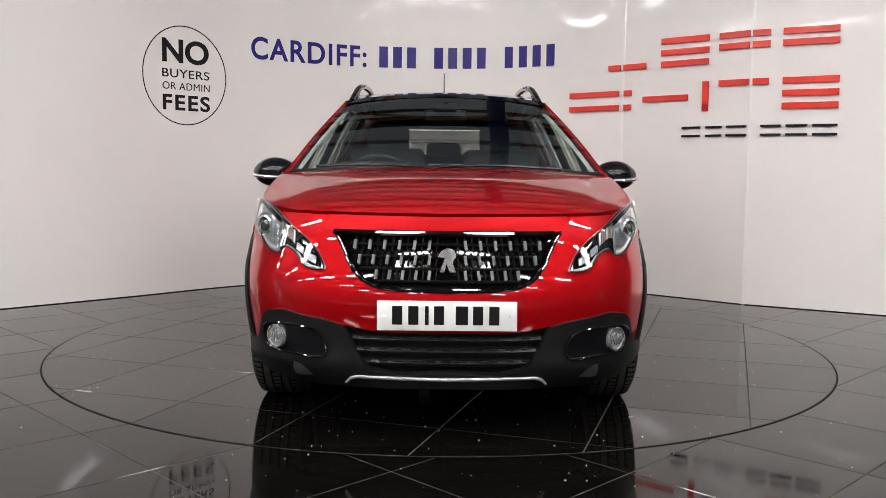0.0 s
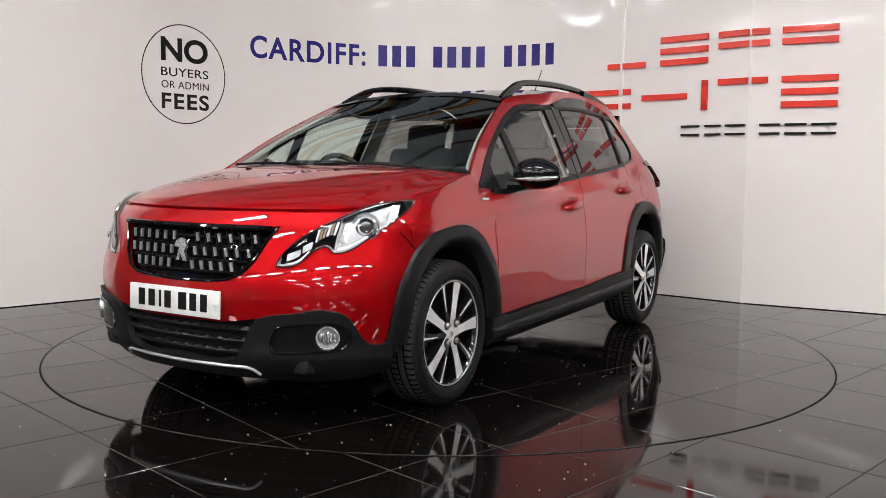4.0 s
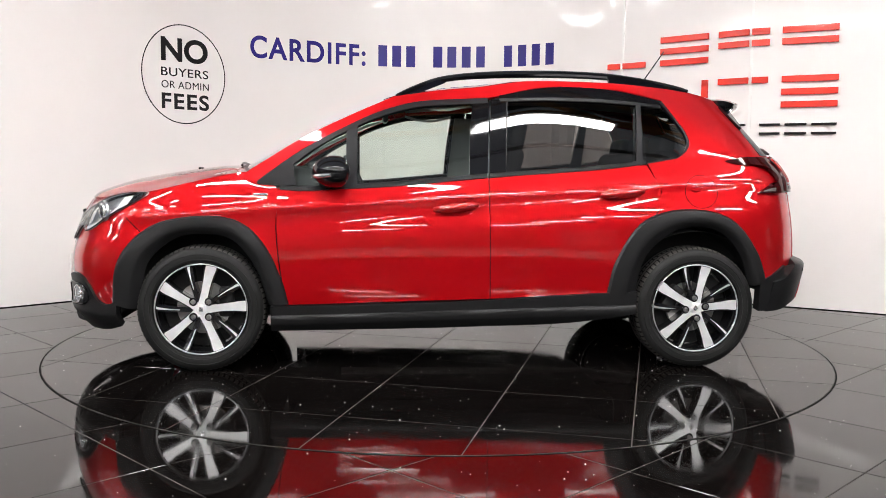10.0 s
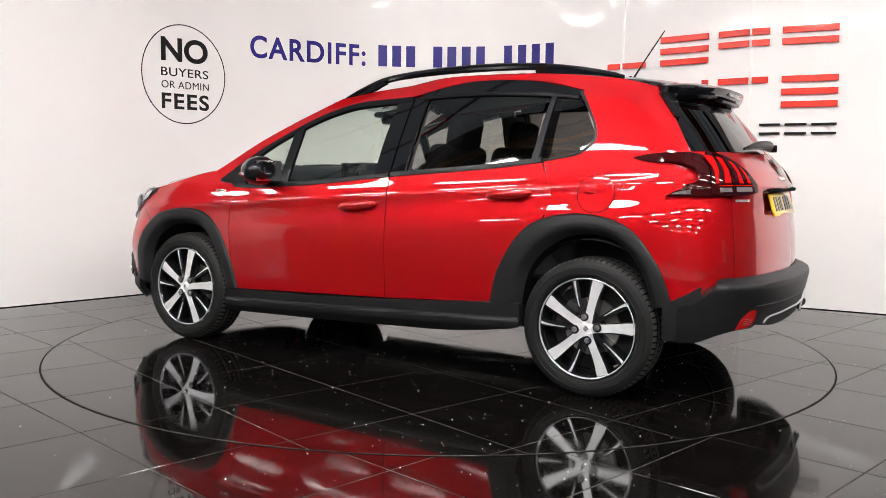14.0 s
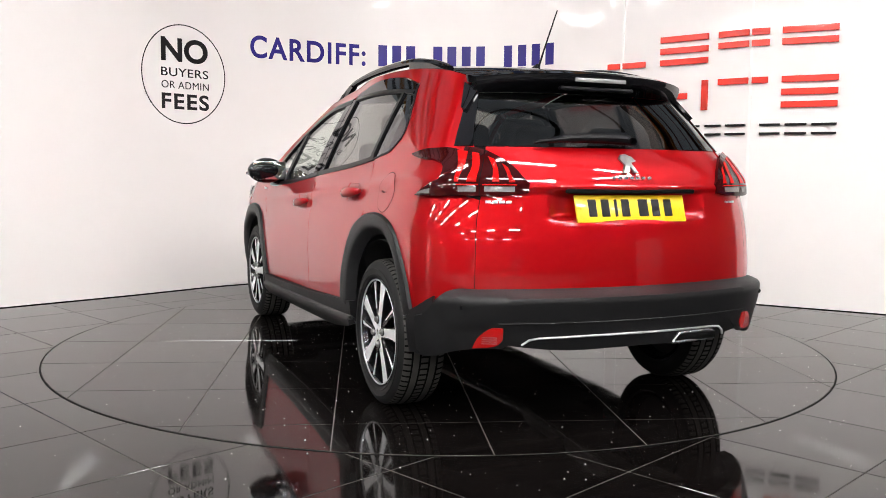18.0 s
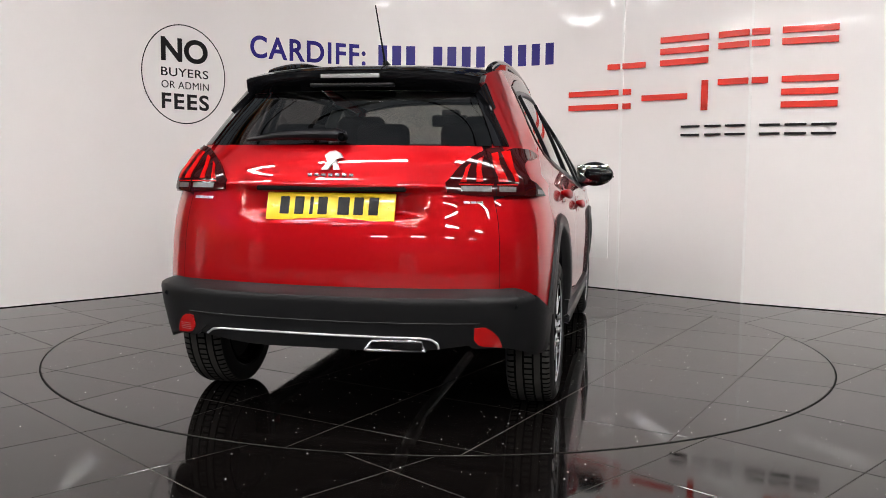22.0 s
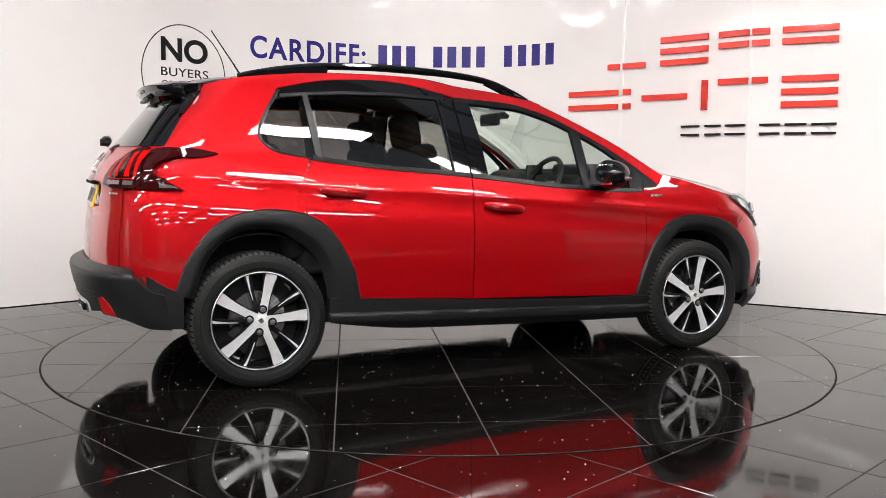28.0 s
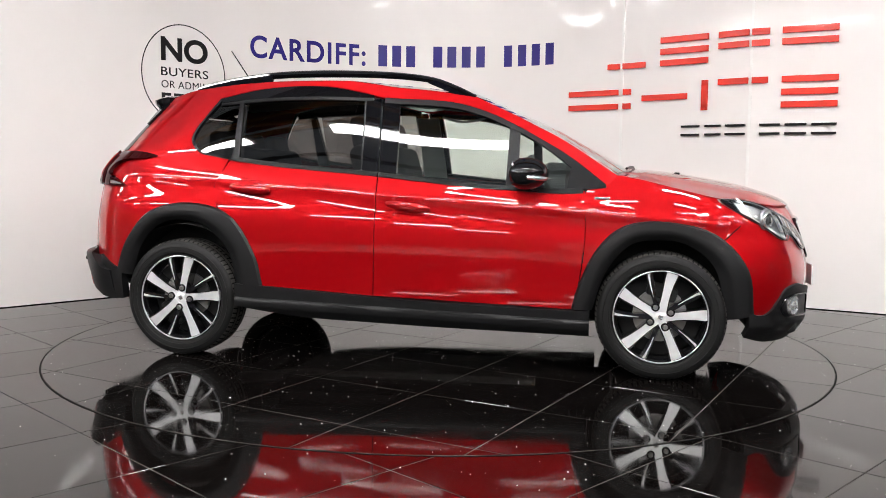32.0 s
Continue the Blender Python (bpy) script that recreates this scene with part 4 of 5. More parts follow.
tg = part("tailgate", sheet(full([[gate(f, z) for z in np.concatenate([np.linspace(.560, .83, 14), np.linspace(.836, .97, 24), np.linspace(.985, 1.117, 10)])] for f in np.linspace(0, TG, 44)]), (-1, 0, 0), 0, .02), M["red"], car)
rg = part("rear_window", sheet(full(band(tail, [(0, 1.122), (64, 1.122)], [(0, 1.345), (64, 1.345)], 0, 63.5, 30, 12)), (-1, 0, 0), -.004, .004), M["rearglass"], tg, "dark rear window")
both("window_border", [[tail(f, z) for f in np.linspace(56 + 2 * (z - 1.12) / .2, 64, 5)] for z in np.linspace(1.12, 1.35, 12)], (-1, .3, 0), M["gloss"], tg, .001, .004)
sp_edge = [side(-1.44, 1.424) - (0, .03, 0), (-1.50, .53, 1.418), (-1.565, .512, 1.405)]
spoiler = part("spoiler", sheet(crown([(-1.52, 1.459), (-1.62, 1.447), (-1.70, 1.425)], sp_edge, 3.0, 2.6, 20, 10), Z, .002, .03), M["gloss"], car, "gloss black roof spoiler")
part("spoiler_lip", sheet(crown([(-1.70, 1.424), (-1.690, 1.395), (-1.62, 1.352)], [(-1.565, .512, 1.403), (-1.56, .512, 1.378), (-1.53, .52, 1.345)], 3.0, 2.6, 20, 8), (-1, 0, -.3), .002, .01), M["gloss"], spoiler)
both("spoiler_fin", ruled(tail, [(58.5, 1.345), (62.5, 1.262)], [(66.5, 1.383), (64.6, 1.27)], 10, 4), Y, M["gloss"], spoiler, .014, .03)
part("brake_lamp", box((.012, .25, .018), (-1.700, 0, 1.402), .004), M["lampgrey"], spoiler, "clear high brake lamp strip")
part("lower_step", box((.03, .36, .016), (-1.668, 0, 1.368), .006), M["trim"], spoiler)
part("rear_wiper", tube([(-1.865, -.035, 1.150), (-1.866, .0, 1.156), (-1.866, .10, 1.158), (-1.858, .25, 1.153), (-1.835, .39, 1.135)], [.020, .026, .024, .018, .006], 10), M["trim"], tg)
part("wiper_hub", lathe([(0, .05), (.014, .048), (.018, .03), (.018, 0)], 16, "x", (-1.90, -.03, 1.145)), M["trim"], tg)
BULGE = fn([(.90, .006), (.93, .016), (.97, .026), (1.01, .028), (1.05, .022), (1.09, .011), (1.12, .004)])


def tail_lens(f, z):
    """The tail with the lamp's bulge at its corner."""
    return tail(f, z) + np.array((0, BULGE(z) * min(1, max(0, (f - 44) / 15)), 0))


def side_lens(x, z):
    return side(x, z) + np.array((0, BULGE(z) * min(1, max(0, (-x - 1.52) / .17)), 0))


TOP = fn([(34.5, .972), (41, 1.035), (50, 1.090), (58, 1.108), (61, 1.112)])
for sg in (1, -1):
    lt = part("tail_lamp", sheet(ruled(tail_lens, [(34.8, .937), (44, .925), (54, .925), (61, .935)], [(34.5, .972), (41, 1.035), (50, 1.090), (58, 1.108)], 30, 14), (-1, 0, 0), .016, .03, sg < 0), M["darklens"], car, "smoked tail lamp with three red claw strips")
    wing = part("side_lens", sheet(ruled(side_lens, [(-1.44, 1.083), (-1.52, 1.068), (-1.62, 1.065), (-1.70, 1.04), (-1.725, .99), (-1.66, .955), (-1.60, .922)], [(-1.44, 1.087), (-1.52, 1.103), (-1.60, 1.107), (-1.70, 1.100), (-1.80, 1.04), (-1.835, .96), (-1.82, .925)], 40, 8), Y, .010, .02, sg < 0), M["darklens"], lt)
    for a0, a1, b0, b1 in ((60.6, 56.6, 58.6, 57.4), (55.2, 52.6, 55.0, 52.0), (49.6, 47.4, 47.2, 45.0), (45.0, 42.6, 41.6, 39.4)):
        rows = []
        for i in range(11):
            k = i / 10
            bow = .9 * math.sin(math.pi * k)
            f0, f1 = b0 + (a0 - b0) * k - bow, b1 + (a1 - b1) * k - bow * .5
            rows.append([tail_lens(f, .975 + (TOP(f) - .021 - .975) * k) for f in np.linspace(f0, f1, 5)])
        part("claw", sheet(rows, (-1, 0, 0), .0185, .004, sg < 0), M["redlit"], lt, "red claw strip")
    part("side_reflector", sheet(ruled(side_lens, [(-1.625, .929), (-1.66, .931), (-1.70, .932)], [(-1.63, .934), (-1.66, .944), (-1.70, .952)], 10, 3), Y, .0125, .004, sg < 0), M["clearlamp"], lt, "small silver reflector")
    for f0, f1 in ((39.5, 49.6), (52, 57.5)):
        part("reversing_lens", sheet([[tail_lens(f, z) for z in (.940, .949, .959)] for f in np.linspace(f0, f1, 6)], (-1, 0, 0), .0185, .004, sg < 0), M["clearlamp"], lt)
        part("lens_rib", sheet([[tail_lens(f, z) for z in (.963, .965, .967)] for f in np.linspace(f0 - .6, f1 + .6, 6)], (-1, 0, 0), .0195, .004, sg < 0), M["redlit"], lt)
    part("lens_seam", sheet([[tail_lens(f, z) for z in np.linspace(.925, 1.098, 8)] for f in (50.8, 51.08)], (-1, 0, 0), .0188, 0, sg < 0), M["gap"], lt)
BUMP = fn([(.30, .026), (.36, .038), (.42, .049), (.455, .059), (.50, .068), (.535, .071), (.546, .067), (.555, .050), (.562, .028), (.572, .004)])


def bump(f, z):
    """The rear bumper's face, which stands out from the tail."""
    c, sn = max(math.cos(radians(f)), 0), math.sin(radians(f))
    return tail(f, z) + np.array((-BUMP(z) * c ** .35, BUMP(z) * sn * .30, 0))


rb = part("rear_bumper", sheet(full(band(bump, [(0, .398), (20, .398), (34, .398), (37.5, .396), (40, .375), (42, .354), (46, .350), (52, .348), (60, .330), (66, .305), (75, .295)], [(0, .574), (50, .574), (58, .572), (64, .545), (70, .475), (75, .455)], 0, 75, 60, 18)), (-1, 0, 0), .0, .06), M["plastic"], car, "textured black rear bumper with rounded ledge")
both("bumper_side", ruled(side, [(-1.612, .303), (-1.68, .306), (-1.76, .325)], [(-1.612, .462), (-1.68, .490), (-1.76, .54)], 14, 8), Y, M["plastic"], rb, .014, .05)
part("lower_valance", sheet(full(band(bump, [(0, .335), (26, .337), (36, .352), (42, .362)], [(0, .400), (42, .400)], 0, 42, 33, 6)), (-1, 0, 0), -.006, .05), M["plastic"], rb)
part("bumper_crease", tube([tuple(bump(abs(f), .449) * (1, 1 if f >= 0 else -1, 1) + (.004, 0, 0)) for f in np.linspace(-44, 44, 21)], .006, 6), M["plastic"], rb)
part("silver_bar", tube([tuple(tail(abs(f), z) * (1, 1 if f >= 0 else -1, 1) + (-.050, 0, 0)) for f, z in [(-32.5, .352), (-32, .372), (-30, .388), (-27, .392), (-14, .393), (0, .394), (22, .393), (32, .391), (35, .385), (37.5, .366)]], .0045, 8), M["satin"], rb, "satin silver trim bar")
ex = part("exhaust_trim", tube([tuple(tail(f, z) * (1, -1, 1) + (-.046, 0, 0)) for f, z in [(11.5, .343), (13.5, .378), (25, .380), (27, .376), (28.5, .343), (11.5, .341)]], .006, 8), M["chrome"], rb, "chrome exhaust finisher")
part("exhaust_hole", box((.02, .20, .03), (-2.006, -.285, .360), .006), M["gap"], rb)
for sg in (1, -1):
    part("rear_reflector", sheet(ruled(bump, [(42.5, .388), (45, .362), (52.5, .352)], [(42.5, .432), (46.5, .432), (50.5, .398), (52.5, .356)], 14, 6), (-1, 0, 0), .004, .02, sg < 0), M["reflector"], rb, "red rear reflector")
    for z in (.372, .380, .388, .396) if sg > 0 else ():
        part("reflector_line", sheet([[bump(f, q) for q in (z, z + .0018)] for f in np.linspace(44.4, 49.5, 8)], (-1, 0, 0), .0065, 0, sg < 0), M["lampgrey"], rb)
    part("parking_sensor", lathe([(0, .003), (.009, .002), (.01, 0)], 12, "x", tuple(bump(56, .51) * (1, sg, 1) + (-.003, 0, 0))), M["trim"], rb)
part("emblem", prism([(-.035, -.035), (-.012, -.035), (-.003, -.01), (.012, -.035), (.038, -.035), (.02, -.004), (.036, .02), (.022, .036), (0, .04), (-.025, .03), (-.04, .012), (-.012, .006)], .01, lambda a, b, d: (tail(0, 1.055 + b)[0] - .004 - d, a, 1.055 + b)), M["disc"], tg, "plain chrome emblem")
for i in range(7):
    part("name_bar", box((.006, .018, .012), (tail(0, 1.0)[0] - .006, -.084 + i * .028, 1.0), .002), M["chrome"], tg)
for i in range(4):
    part("model_bar", sheet([[tail(f, z) for z in (.899, .904, .909)] for f in np.linspace(40.0 + 2.4 * i, 41.9 + 2.4 * i, 3)], (-1, 0, 0), .004, .004), M["satin"], tg)
    if i < 3:
        part("model_bar", sheet([[tail(f, z) for z in (.897, .901, .905)] for f in np.linspace(40.0 + 2.4 * i, 42.0 + 2.4 * i, 3)], (-1, 0, 0), .004, .004, True), M["satin"], tg)


both("gate_seam", [[tail(f, z) for z in np.linspace(.576, .925, 16)] for f in (51.0, 51.22)], (-1, 0, 0), M["gap"], tg, .0015, .0)
both("bumper_seam", ruled(side, [(1.63, .775), (1.545, .695)], [(1.634, .772), (1.549, .692)], 8, 1), Y, M["gap"], bumper, .0015, .0)


# ---- number plates
def plate(m, face, parent):
    pl = part("number_plate", box((.010, .520, .111), (0, 0, 0), .004, 2), face, parent, "number plate with plain black bars")
    pl.matrix_basis = m
    for i, y in enumerate((-.185, -.125, -.075, -.03, .055, .115, .175)):
        w = (.038, .038, .014, .038, .046, .038, .038)[i]
        part("character_bar", box((.003, w, .070), (.0055, y, .002), .002, 1), M["sign_black"], pl)
    for y in (-.235, .235):
        part("plate_screw", lathe([(0, .003), (.005, .002), (.006, 0)], 10, "x", (.005, y, 0)), face, pl)
    return pl


plate(pose(2.076, 0, .488, 0, -1.5, 0), M["white"], car)
plate(pose(-1.940, 0, .878, 0, -17, 180), M["yellow"], car)
part("plate_lamp_bar", box((.03, .60, .018), (-1.941, 0, .947), .006), M["gap"], tg)
part("aerial", tube([(-1.17, 0, 1.505), (-1.225, 0, 1.59), (-1.28, 0, 1.67), (-1.335, 0, 1.75)], [.006, .004, .0035, .003], 8), M["trim"], car)
part("aerial_foot", tube([(-1.14, 0, 1.497), (-1.17, 0, 1.52)], [.025, .012], 10), M["trim"], car)

# ---- underside, wheel wells
under = part("underbody", box((2.0, 1.06, .28), (.05, 0, .37), .05), M["dark"], car)
part("floor_pan", box((1.60, 1.42, .14), (.03, 0, .31), .03), M["dark"], under)
part("engine_bay", box((.86, 1.06, .50), (1.36, 0, .58), .06), M["dark"], under)
part("boot_floor", box((.92, 1.06, .42), (-1.40, 0, .62), .06), M["dark"], under)
part("front_apron", box((.25, 1.20, .14), (1.83, 0, .29), .04), M["dark"], under)
part("rear_silencer", box((.26, .62, .12), (-1.72, -.12, .37), .05), M["dark"], under)
part("rear_axle", tube([(-1.269, -.68, .31), (-1.269, .68, .31)], .05, 10), M["dark"], under)
part("front_axle", tube([(1.269, -.68, .31), (1.269, .68, .31)], .05, 10), M["dark"], under)
part("exhaust_pipe", tube([(.6, -.1, .22), (-.9, -.12, .24), (-1.6, -.14, .33)], .03, 8), M["disc"], under)
for x, r in ((1.262, .40), (-1.265, .42)):
    for sg in (1, -1):
        vs, fs = [], []
        for i in range(25):
            a = math.pi * ((.0 if x > 0 else .02) + (1.07 if x > 0 else .91) * i / 24)
            for y in (.50, .815):
                vs.append((x + r * math.cos(a), sg * y, .30 + r * math.sin(a)))
        fs = [(2 * i, 2 * i + 1, 2 * i + 3, 2 * i + 2) for i in range(24)]
        part("wheel_arch_liner", mesh("liner", vs, fs), M["dark"], under)


# ---- wheels
def wheel_parts():
    t = [(.232, .085), (.240, .098), (.262, .104), (.290, .100), (.306, .090), (.314, .076), (.3175, .045), (.3185, 0), (.3175, -.045), (.314, -.076), (.306, -.090), (.28, -.100), (.24, -.098), (.232, -.085), (.226, 0), (.232, .085)]
    return lathe(t, 96, "y")


w = new("wheel")
w["label"] = "black and polished alloy wheel with low tyre"
w.parent = car
tyre = part("tyre", wheel_parts(), M["tyre"], w)
for rr, yy in ((.250, .1025), (.276, .1035)):
    part("sidewall_ring", lathe([(rr, yy), (rr + .002, yy + .002), (rr + .004, yy)], 72, "y"), M["tyre"], w)
part("tread", lathe([(.3078, -.0892), (.3150, -.0765), (.3182, -.046), (.3190, 0), (.3182, .046), (.3150, .0765), (.3078, .0892)], 72, "y"), M["tread"], w)
for yy in (-.055, -.02, .02, .055):
    part("tread_groove", lathe([(.3195, yy - .004), (.3195, yy + .004)], 72, "y"), M["gap"], w)
vs, fs = [], []
for k in range(72):
    a = 2 * math.pi * k / 72
    for (y0, r0), (y1, r1), tilt in (((-.018, .3196), (.018, .3196), .2), ((.050, .3188), (.0765, .3158), -.35), ((.0765, .3158), (.0888, .3088), -.1), ((-.050, .3188), (-.0765, .3158), -.35), ((-.0765, .3158), (-.0888, .3088), -.1)):
        n0 = len(vs)
        for y, r in ((y0, r0), (y1, r1)):
            for da in (-.013, .013):
                b = a + da + tilt * (abs(y) - .0765)
                vs.append((r * math.cos(b), y, r * math.sin(b)))
        fs.append((n0, n0 + 1, n0 + 3, n0 + 2))
tagged(part("tread_pattern", mesh("sipes", vs, fs, smooth=False), M["gap"], w), kind="stuff")
rim = part("rim_barrel", lathe([(.232, .092), (.226, .094), (.220, .088), (.214, .06), (.205, -.06), (.215, -.09), (.232, -.09)], 72, "y"), M["rim"], w)
part("rim_lip", lathe([(.2305, .096), (.2275, .0980), (.2245, .096), (.224, .090), (.230, .088)], 96, "y"), M["satin"], w, "polished rim lip")


def spoke(poly, y0, y1, dish=0.0):
    """A spoke from an outline in (radius, offset), between two depths."""
    def to3d(a, b, d):
        return (a, y1 - d * (y1 - y0) - dish * (1 - a / .22) ** 2, b)
    return prism(poly, 1.0, to3d)


wide = spoke([(.026, -.021), (.05, -.019), (.09, -.0185), (.14, -.0205), (.19, -.024), (.2235, -.024), (.225, .002), (.2235, .027), (.21, .029), (.17, .022), (.12, .018), (.08, .018), (.05, .020), (.026, .022)], .062, .090, -.004)
wide.materials.append(M["alloy"])
wback = spoke([(.03, -.026), (.10, -.023), (.16, -.027), (.218, -.036), (.218, .038), (.16, .027), (.10, .023), (.03, .026)], .022, .0882, -.004)
wback.materials.append(M["rim"])
thin = spoke([(.104, .0015), (.15, .0065), (.205, .0165), (.2235, .0240), (.2235, .0100), (.205, .0060), (.15, .0010), (.104, -.0010)], .058, .0885, -.002)
thin.materials.append(M["alloy"])
tback = spoke([(.05, .012), (.12, .016), (.218, .034), (.2195, -.002), (.12, -.008), (.05, -.012)], .020, .0862, -.002)
tback.materials.append(M["rim"])
for k in range(5):
    a = 103 + 72 * k
    for me, nm, da in ((wback, "spoke_back", 0), (wide, "spoke", 0), (tback, "thin_spoke_back", -33), (thin, "thin_spoke", -33)):
        o = part(nm, me, M["alloy"], w)
        o.matrix_basis = pose(0, 0, 0, 0, -(a + da), 0)
part("hub_cap", lathe([(0, .0945), (.022, .094), (.029, .090), (.031, .06)], 32, "y"), M["alloy"], w)
part("hub_emblem", prism([(-.010, -.012), (.012, -.010), (.009, .012), (-.008, .010)], .002, lambda a, b, d: (a, .0945 + d, b)), M["chrome"], w)
for k in range(4):
    a = math.pi / 4 + k * math.pi / 2
    part("bolt_recess", lathe([(0, .0952), (.0195, .0952), (.021, .0935), (.021, .05)], 20, "y", (.054 * math.cos(a), 0, .054 * math.sin(a))), M["rim"], w)
    part("wheel_bolt", lathe([(0, .107), (.009, .106), (.0125, .101), (.0135, .05)], 14, "y", (.054 * math.cos(a), 0, .054 * math.sin(a))), M["disc"], w)
part("brake_disc", lathe([(.03, .022), (.132, .022), (.132, 0), (.03, 0)], 48, "y"), M["disc"], w)
part("brake_caliper", box((.07, .07, .15), (-.115, .02, .03), .015), M["dark"], w)
part("inner_shield", lathe([(.0, -.02), (.205, -.02), (.205, -.03), (0, -.03)], 32, "y"), M["dark"], w)
TRACK = .735
w.matrix_basis = pose(1.269, TRACK, .3185)
for x, sg, spin in ((-1.269, 1, 144), (1.269, -1, 72), (-1.269, -1, 216)):
    copy_thing(w, pose(x, sg * TRACK, .3185, 0, spin, 0 if sg > 0 else 180))


# ---- cabin
def cushion(size, at, bevel=.05, tilt=0, yaw=0):
    return box(size, at, bevel, 4, Euler((0, radians(tilt), radians(yaw))).to_matrix())


for sg in (1, -1):
    seat = part("front_seat", cushion((.50, .50, .16), (.06, .36 * sg, .56)), M["fabric"], car)
    part("backrest", cushion((.13, .48, .62), (-.26, .36 * sg, .86), .05, -16), M["fabric"], seat)
    part("headrest", cushion((.10, .27, .19), (-.37, .36 * sg, 1.225), .045, -10), M["fabric"], seat)
    for d in (-.06, .06):
        part("headrest_post", tube([(-.35, .36 * sg + d, 1.10), (-.36, .36 * sg + d, 1.18)], .007, 8), M["satin"], seat)
bench = part("rear_seat", cushion((.48, 1.26, .16), (-.78, 0, .58)), M["fabric"], car)
part("backrest", cushion((.14, 1.24, .58), (-1.10, 0, .86), .05, -18), M["fabric"], bench)
for y in (-.40, 0, .40):
    part("headrest", cushion((.09, .25, .14), (-1.20, y, 1.165), .04, -10), M["fabric"], bench)
dash = part("dashboard", cushion((.42, 1.36, .26), (.86, 0, .90), .08), M["dash"], car)
part("dash_top", box((.36, 1.30, .04), (1.0, 0, 1.005), .02, 2, Euler((0, radians(6), 0)).to_matrix()), M["dash"], dash)
part("binnacle", cushion((.14, .36, .08), (.74, -.36, 1.03), .03), M["dash"], dash)
part("centre_screen", box((.02, .19, .13), (.66, 0, 1.0), .008, 2), M["gloss"], dash)
col = part("steering_column", tube([(.70, -.36, .88), (.52, -.36, .95)], .035, 10), M["dash"], dash)
pts = [(.50 + .08 * math.cos(a), -.36 + .17 * math.sin(a), .955 + .145 * math.cos(a)) for a in np.linspace(0, 2 * math.pi, 33)]
wheel_ring = part("steering_wheel", tube(pts, .016, 8), M["dash"], car)
part("airbag_pad", cushion((.05, .13, .10), (.50, -.36, .955), .02, 28), M["dash"], wheel_ring)
part("wheel_spoke", box((.02, .32, .03), (.50, -.36, .955), .008), M["satin"], wheel_ring)
part("interior_mirror", cushion((.03, .23, .075), (.34, 0, 1.335), .015), M["trim"], screen)
part("mirror_stem", tube([(.36, 0, 1.35), (.40, 0, 1.395)], .012, 8), M["trim"], screen)
part("sensor_cover", cushion((.10, .12, .03), (.40, 0, 1.375), .012, 28), M["trim"], screen)
both("inner_pillar", ruled(side, [(.97, 1.03), (.77, 1.16), (.53, 1.28), (.30, 1.375)], [(1.02, 1.01), (.90, 1.10), (.70, 1.22), (.44, 1.345)], 16, 3), Y, M["pillar"], car, -.035, .015)
both("door_card", coons(side, [(.80, .40), (-.75, .42)], [(.82, .925), (-.95, 1.05)], [(.80, .40), (.82, .925)], [(-.75, .42), (-.95, 1.05)], 14, 8), Y, M["dash"], car, -.06, .01)
both("pillar_lining", ruled(side, [(-.10, .99), (-.125, 1.385)], [(-.26, 1.0), (-.27, 1.385)], 6, 3), Y, M["pillar"], car, -.04, .01)
both("rear_lining", ruled(side, [(-1.02, 1.07), (-1.02, 1.385)], [(-.94, 1.065), (-.985, 1.385)], 6, 3), Y, M["dash"], car, -.04, .01)
both("grab_strap", [[np.array((x, .565, 1.365 - .03 * math.sin(math.pi * (x - -.1) / .3) + d)) for d in (0, .015)] for x in np.linspace(-.1, .2, 8)], Y, M["pillar"], roof, 0, .01)
# ---------------------------------------------------------------- floor and turntable
STEP, GAP, DISC = 0.585, 0.0045, 2.215


def clip(poly, r, n=72):
    """A convex outline cut by a circle about the origin."""
    for i in range(n):
        a = 2 * math.pi * i / n
        nx, ny = math.cos(a), math.sin(a)
        lim = r * math.cos(math.pi / n)
        out = []
        for j, p in enumerate(poly):
            q = poly[(j + 1) % len(poly)]
            dp, dq = p[0] * nx + p[1] * ny - lim, q[0] * nx + q[1] * ny - lim
            if dp <= 0:
                out.append(p)
            if dp * dq < 0:
                t = dp / (dp - dq)
                out.append((p[0] + (q[0] - p[0]) * t, p[1] + (q[1] - p[1]) * t))
        poly = out
        if len(poly) < 3:
            return []
    return poly


def tile_mesh(poly, top, depth=0.010, chamfer=0.0012):
    c = (sum(p[0] for p in poly) / len(poly), sum(p[1] for p in poly) / len(poly))
    r = max(math.hypot(p[0] - c[0], p[1] - c[1]) for p in poly)
    k = 1 - chamfer / r
    n = len(poly)
    vs = [(*p, top - depth) for p in poly] + [(*p, top - chamfer) for p in poly] + [(c[0] + (p[0] - c[0]) * k, c[1] + (p[1] - c[1]) * k, top) for p in poly]
    fs = [(i, (i + 1) % n, n + (i + 1) % n, n + i) for i in range(n)] + [(n + i, n + (i + 1) % n, 2 * n + (i + 1) % n, 2 * n + i) for i in range(n)] + [tuple(range(2 * n, 3 * n))]
    return mesh("tile", vs, fs, smooth=False)


def lattice(angle, ou, ov, su, sv, span):
    """Square outlines of a tile lattice turned by an angle, with offsets of its joints."""
    c, s = math.cos(radians(angle)), math.sin(radians(angle))
    for i in range(-span, span):
        for j in range(-span, span):
            u0, u1 = ou + i * su + GAP / 2, ou + (i + 1) * su - GAP / 2
            v0, v1 = ov + j * sv + GAP / 2, ov + (j + 1) * sv - GAP / 2
            yield [(u * c - v * s, u * s + v * c) for u, v in ((u0, v0), (u1, v0), (u1, v1), (u0, v1))]


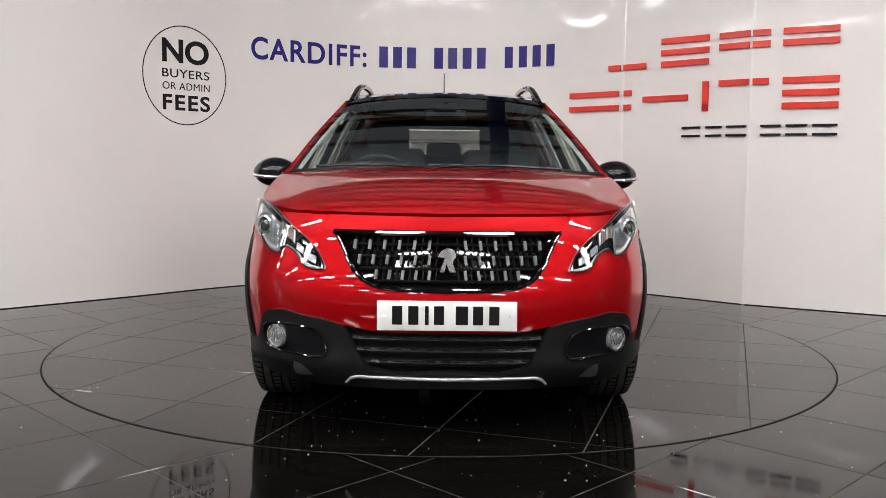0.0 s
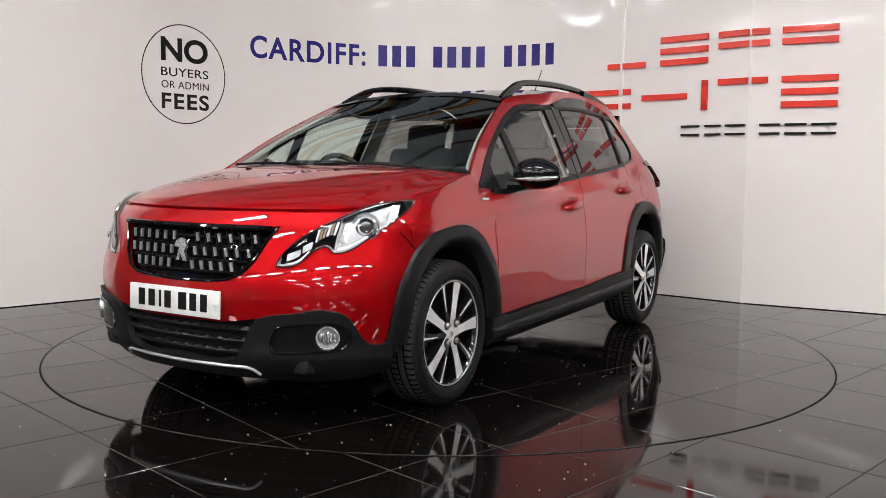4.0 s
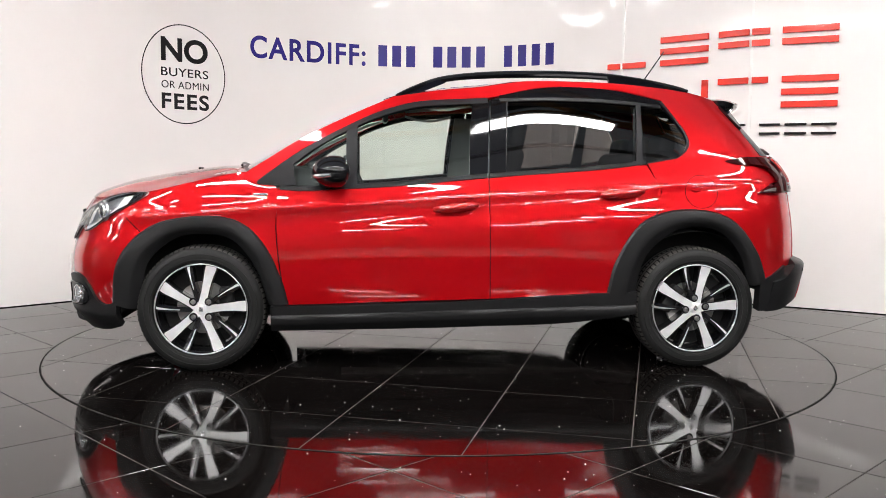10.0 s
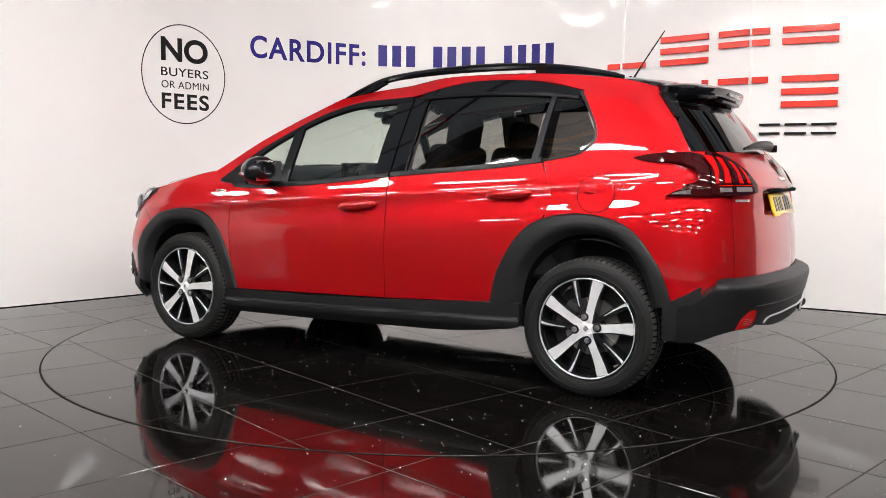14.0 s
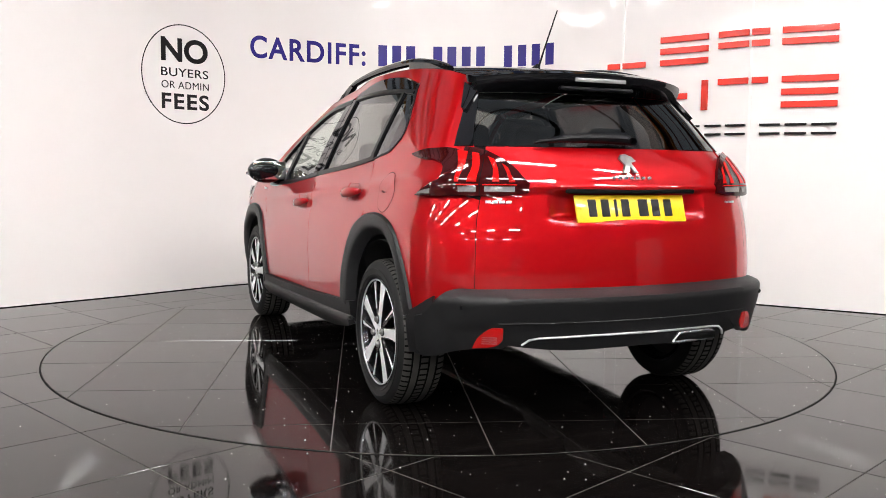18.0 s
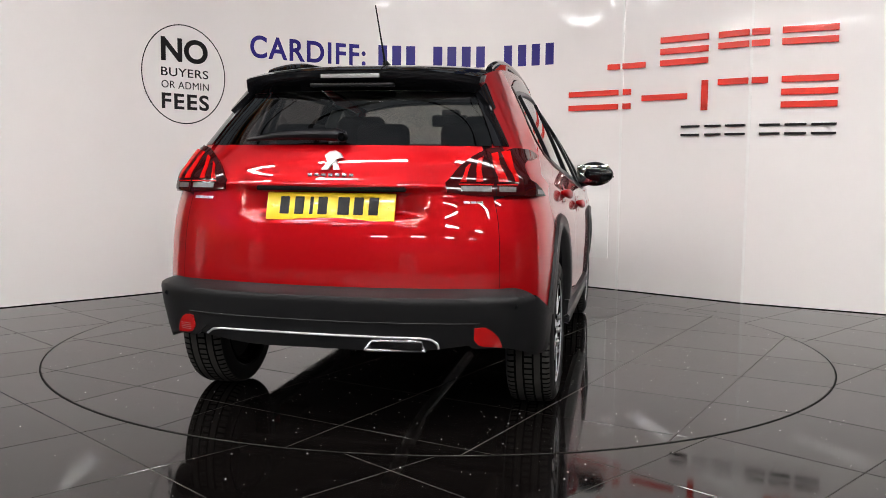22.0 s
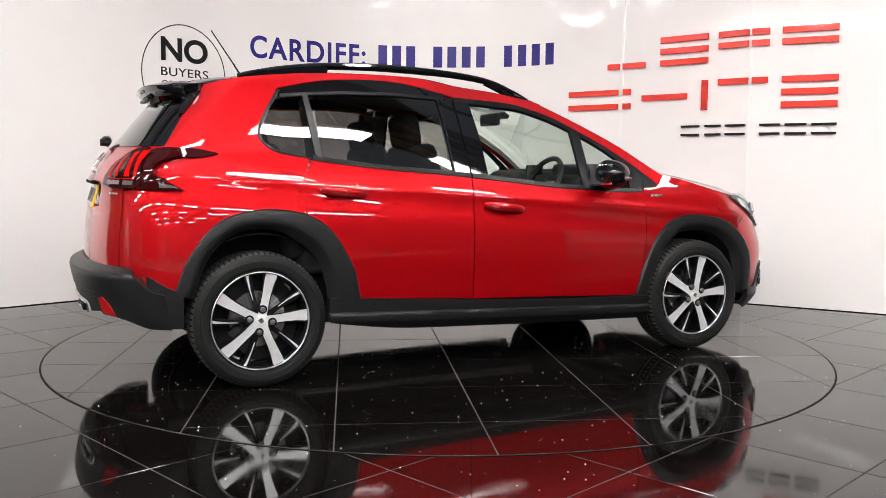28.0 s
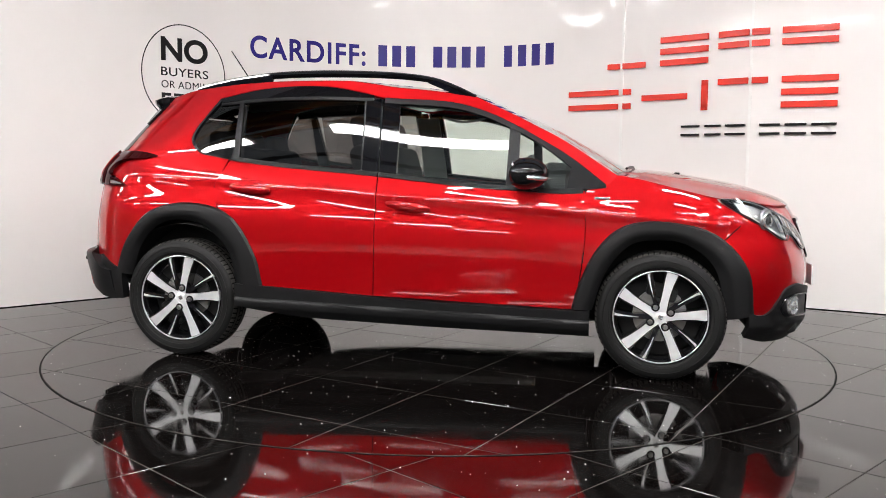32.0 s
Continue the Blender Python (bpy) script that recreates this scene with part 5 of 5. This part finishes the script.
floor = tagged(part("floor", box((2 * HX, HY1 - HY0, 0.1), (0, (HY0 + HY1) / 2, -0.0535)), M["grout"], None), "polished black stone tile floor with pale joints", "floor", kind="structure")
tagged(part("floor_hall", box((2 * HX, -6.6 - HY0, 0.02), (0, (HY0 - 6.6) / 2, -0.0105)), M["concrete"], None), "worn grey concrete hall floor", "floor", kind="structure")
turntable = thing("turntable", "flush round turntable of polished black tiles under the car", "turntable")
part("bed", lathe([(0, -0.0009), (DISC - .004, -0.0009), (DISC - .004, -.0075), (0, -.0075)], 96, "z"), M["grout"], turntable)
for poly in lattice(-18.44, -.010, -.010, .593, .592, 6):
    q = clip(poly, DISC - 0.006)
    if len(q) >= 3:
        part("tile", tile_mesh(q, 0.0, 0.0065), M["tile"], turntable)
part("rim_gap", lathe([(DISC - 0.006, -.0012), (DISC + 0.003, -.0012), (DISC + 0.003, -.006)], 144, "z"), M["gap"], turntable)
far_v, far_f = [], []
for poly in lattice(45.0, -1.789, -1.560, STEP, .572, 26):
    cx, cy = sum(p[0] for p in poly) / 4, sum(p[1] for p in poly) / 4
    if max(math.hypot(*p) for p in poly) < DISC - .02 or abs(cx) > HX - .5 or not -7.0 < cy < 4.0:
        continue
    if abs(cx) < 4.3 and -5.0 < cy < 2.9:
        part("tile", tile_mesh(poly, -0.0025, 0.006), M["tile"], floor)
    else:
        k = len(far_v)
        far_v += [(*p, -0.0025) for p in poly]
        far_f.append((k, k + 1, k + 2, k + 3))
tagged(part("far_tiles", mesh("far_tiles", far_v, far_f, smooth=False), M["tile"], floor), kind="stuff")
rng = random.Random(5)


def specks(n, keep, top):
    vs, fs = [], []
    while n:
        x, y = rng.uniform(-4, 4), rng.uniform(-4.2, 2)
        if not keep(x, y):
            continue
        n -= 1
        r, a = rng.choice((.001, .0012, .0015, .0015, .002, .0025, .0035)), rng.uniform(0, 6)
        k = len(vs)
        for i in range(4):
            vs.append((x + r * math.cos(a + i * 1.57), y + r * math.sin(a + i * 1.57), top))
        vs.append((x, y, top + r))
        fs += [(k + i, k + (i + 1) % 4, k + 4) for i in range(4)]
    return mesh("specks", vs, fs, smooth=False)


tagged(part("dust_specks", specks(900, lambda x, y: math.hypot(x, y) > DISC + .03 and y < .8, -0.002), M["speck"], None), "scattered white dust specks on the floor", "dust", kind="stuff")
ds = tagged(part("dust_specks", specks(900, lambda x, y: math.hypot(x, y) < DISC - .03, 0.0005), M["speck"], None), "scattered white dust specks on the turntable", "dust", kind="stuff")


# ---------------------------------------------------------------- movement
def turn(t):
    """The turntable's angle in degrees: it starts gently and then turns evenly."""
    ease = [(0.0, -89.75), (0.5, -92.1), (1.0, -95.35), (1.5, -99.45), (2.0, -103.9)]
    for (a, p), (b, q) in zip(ease, ease[1:]):
        if t <= b:
            return p + (q - p) * (t - a) / (b - a)
    return -103.9 - 8.912 * (t - 2.0)


def motions():
    times = [0.0, 0.5, 1.0, 1.5, 2.0, 2.5, 3.0, 4.0] + [float(t) for t in range(6, 33, 2)]
    spin = [(t, turn(t)) for t in times]
    walk(turntable, [(t, pose(0, 0, 0, 0, 0, a)) for t, a in spin])
    walk(ds, [(t, pose(0, 0, 0, 0, 0, a)) for t, a in spin])
    ox, oy = -0.0053, 0.0165
    rows = []
    for t, a in spin:
        c, s = math.cos(radians(a)), math.sin(radians(a))
        rows.append((t, pose(ox * c - oy * s, ox * s + oy * c, 0.0, 0, 0, a)))
    walk(car, rows)


motions()
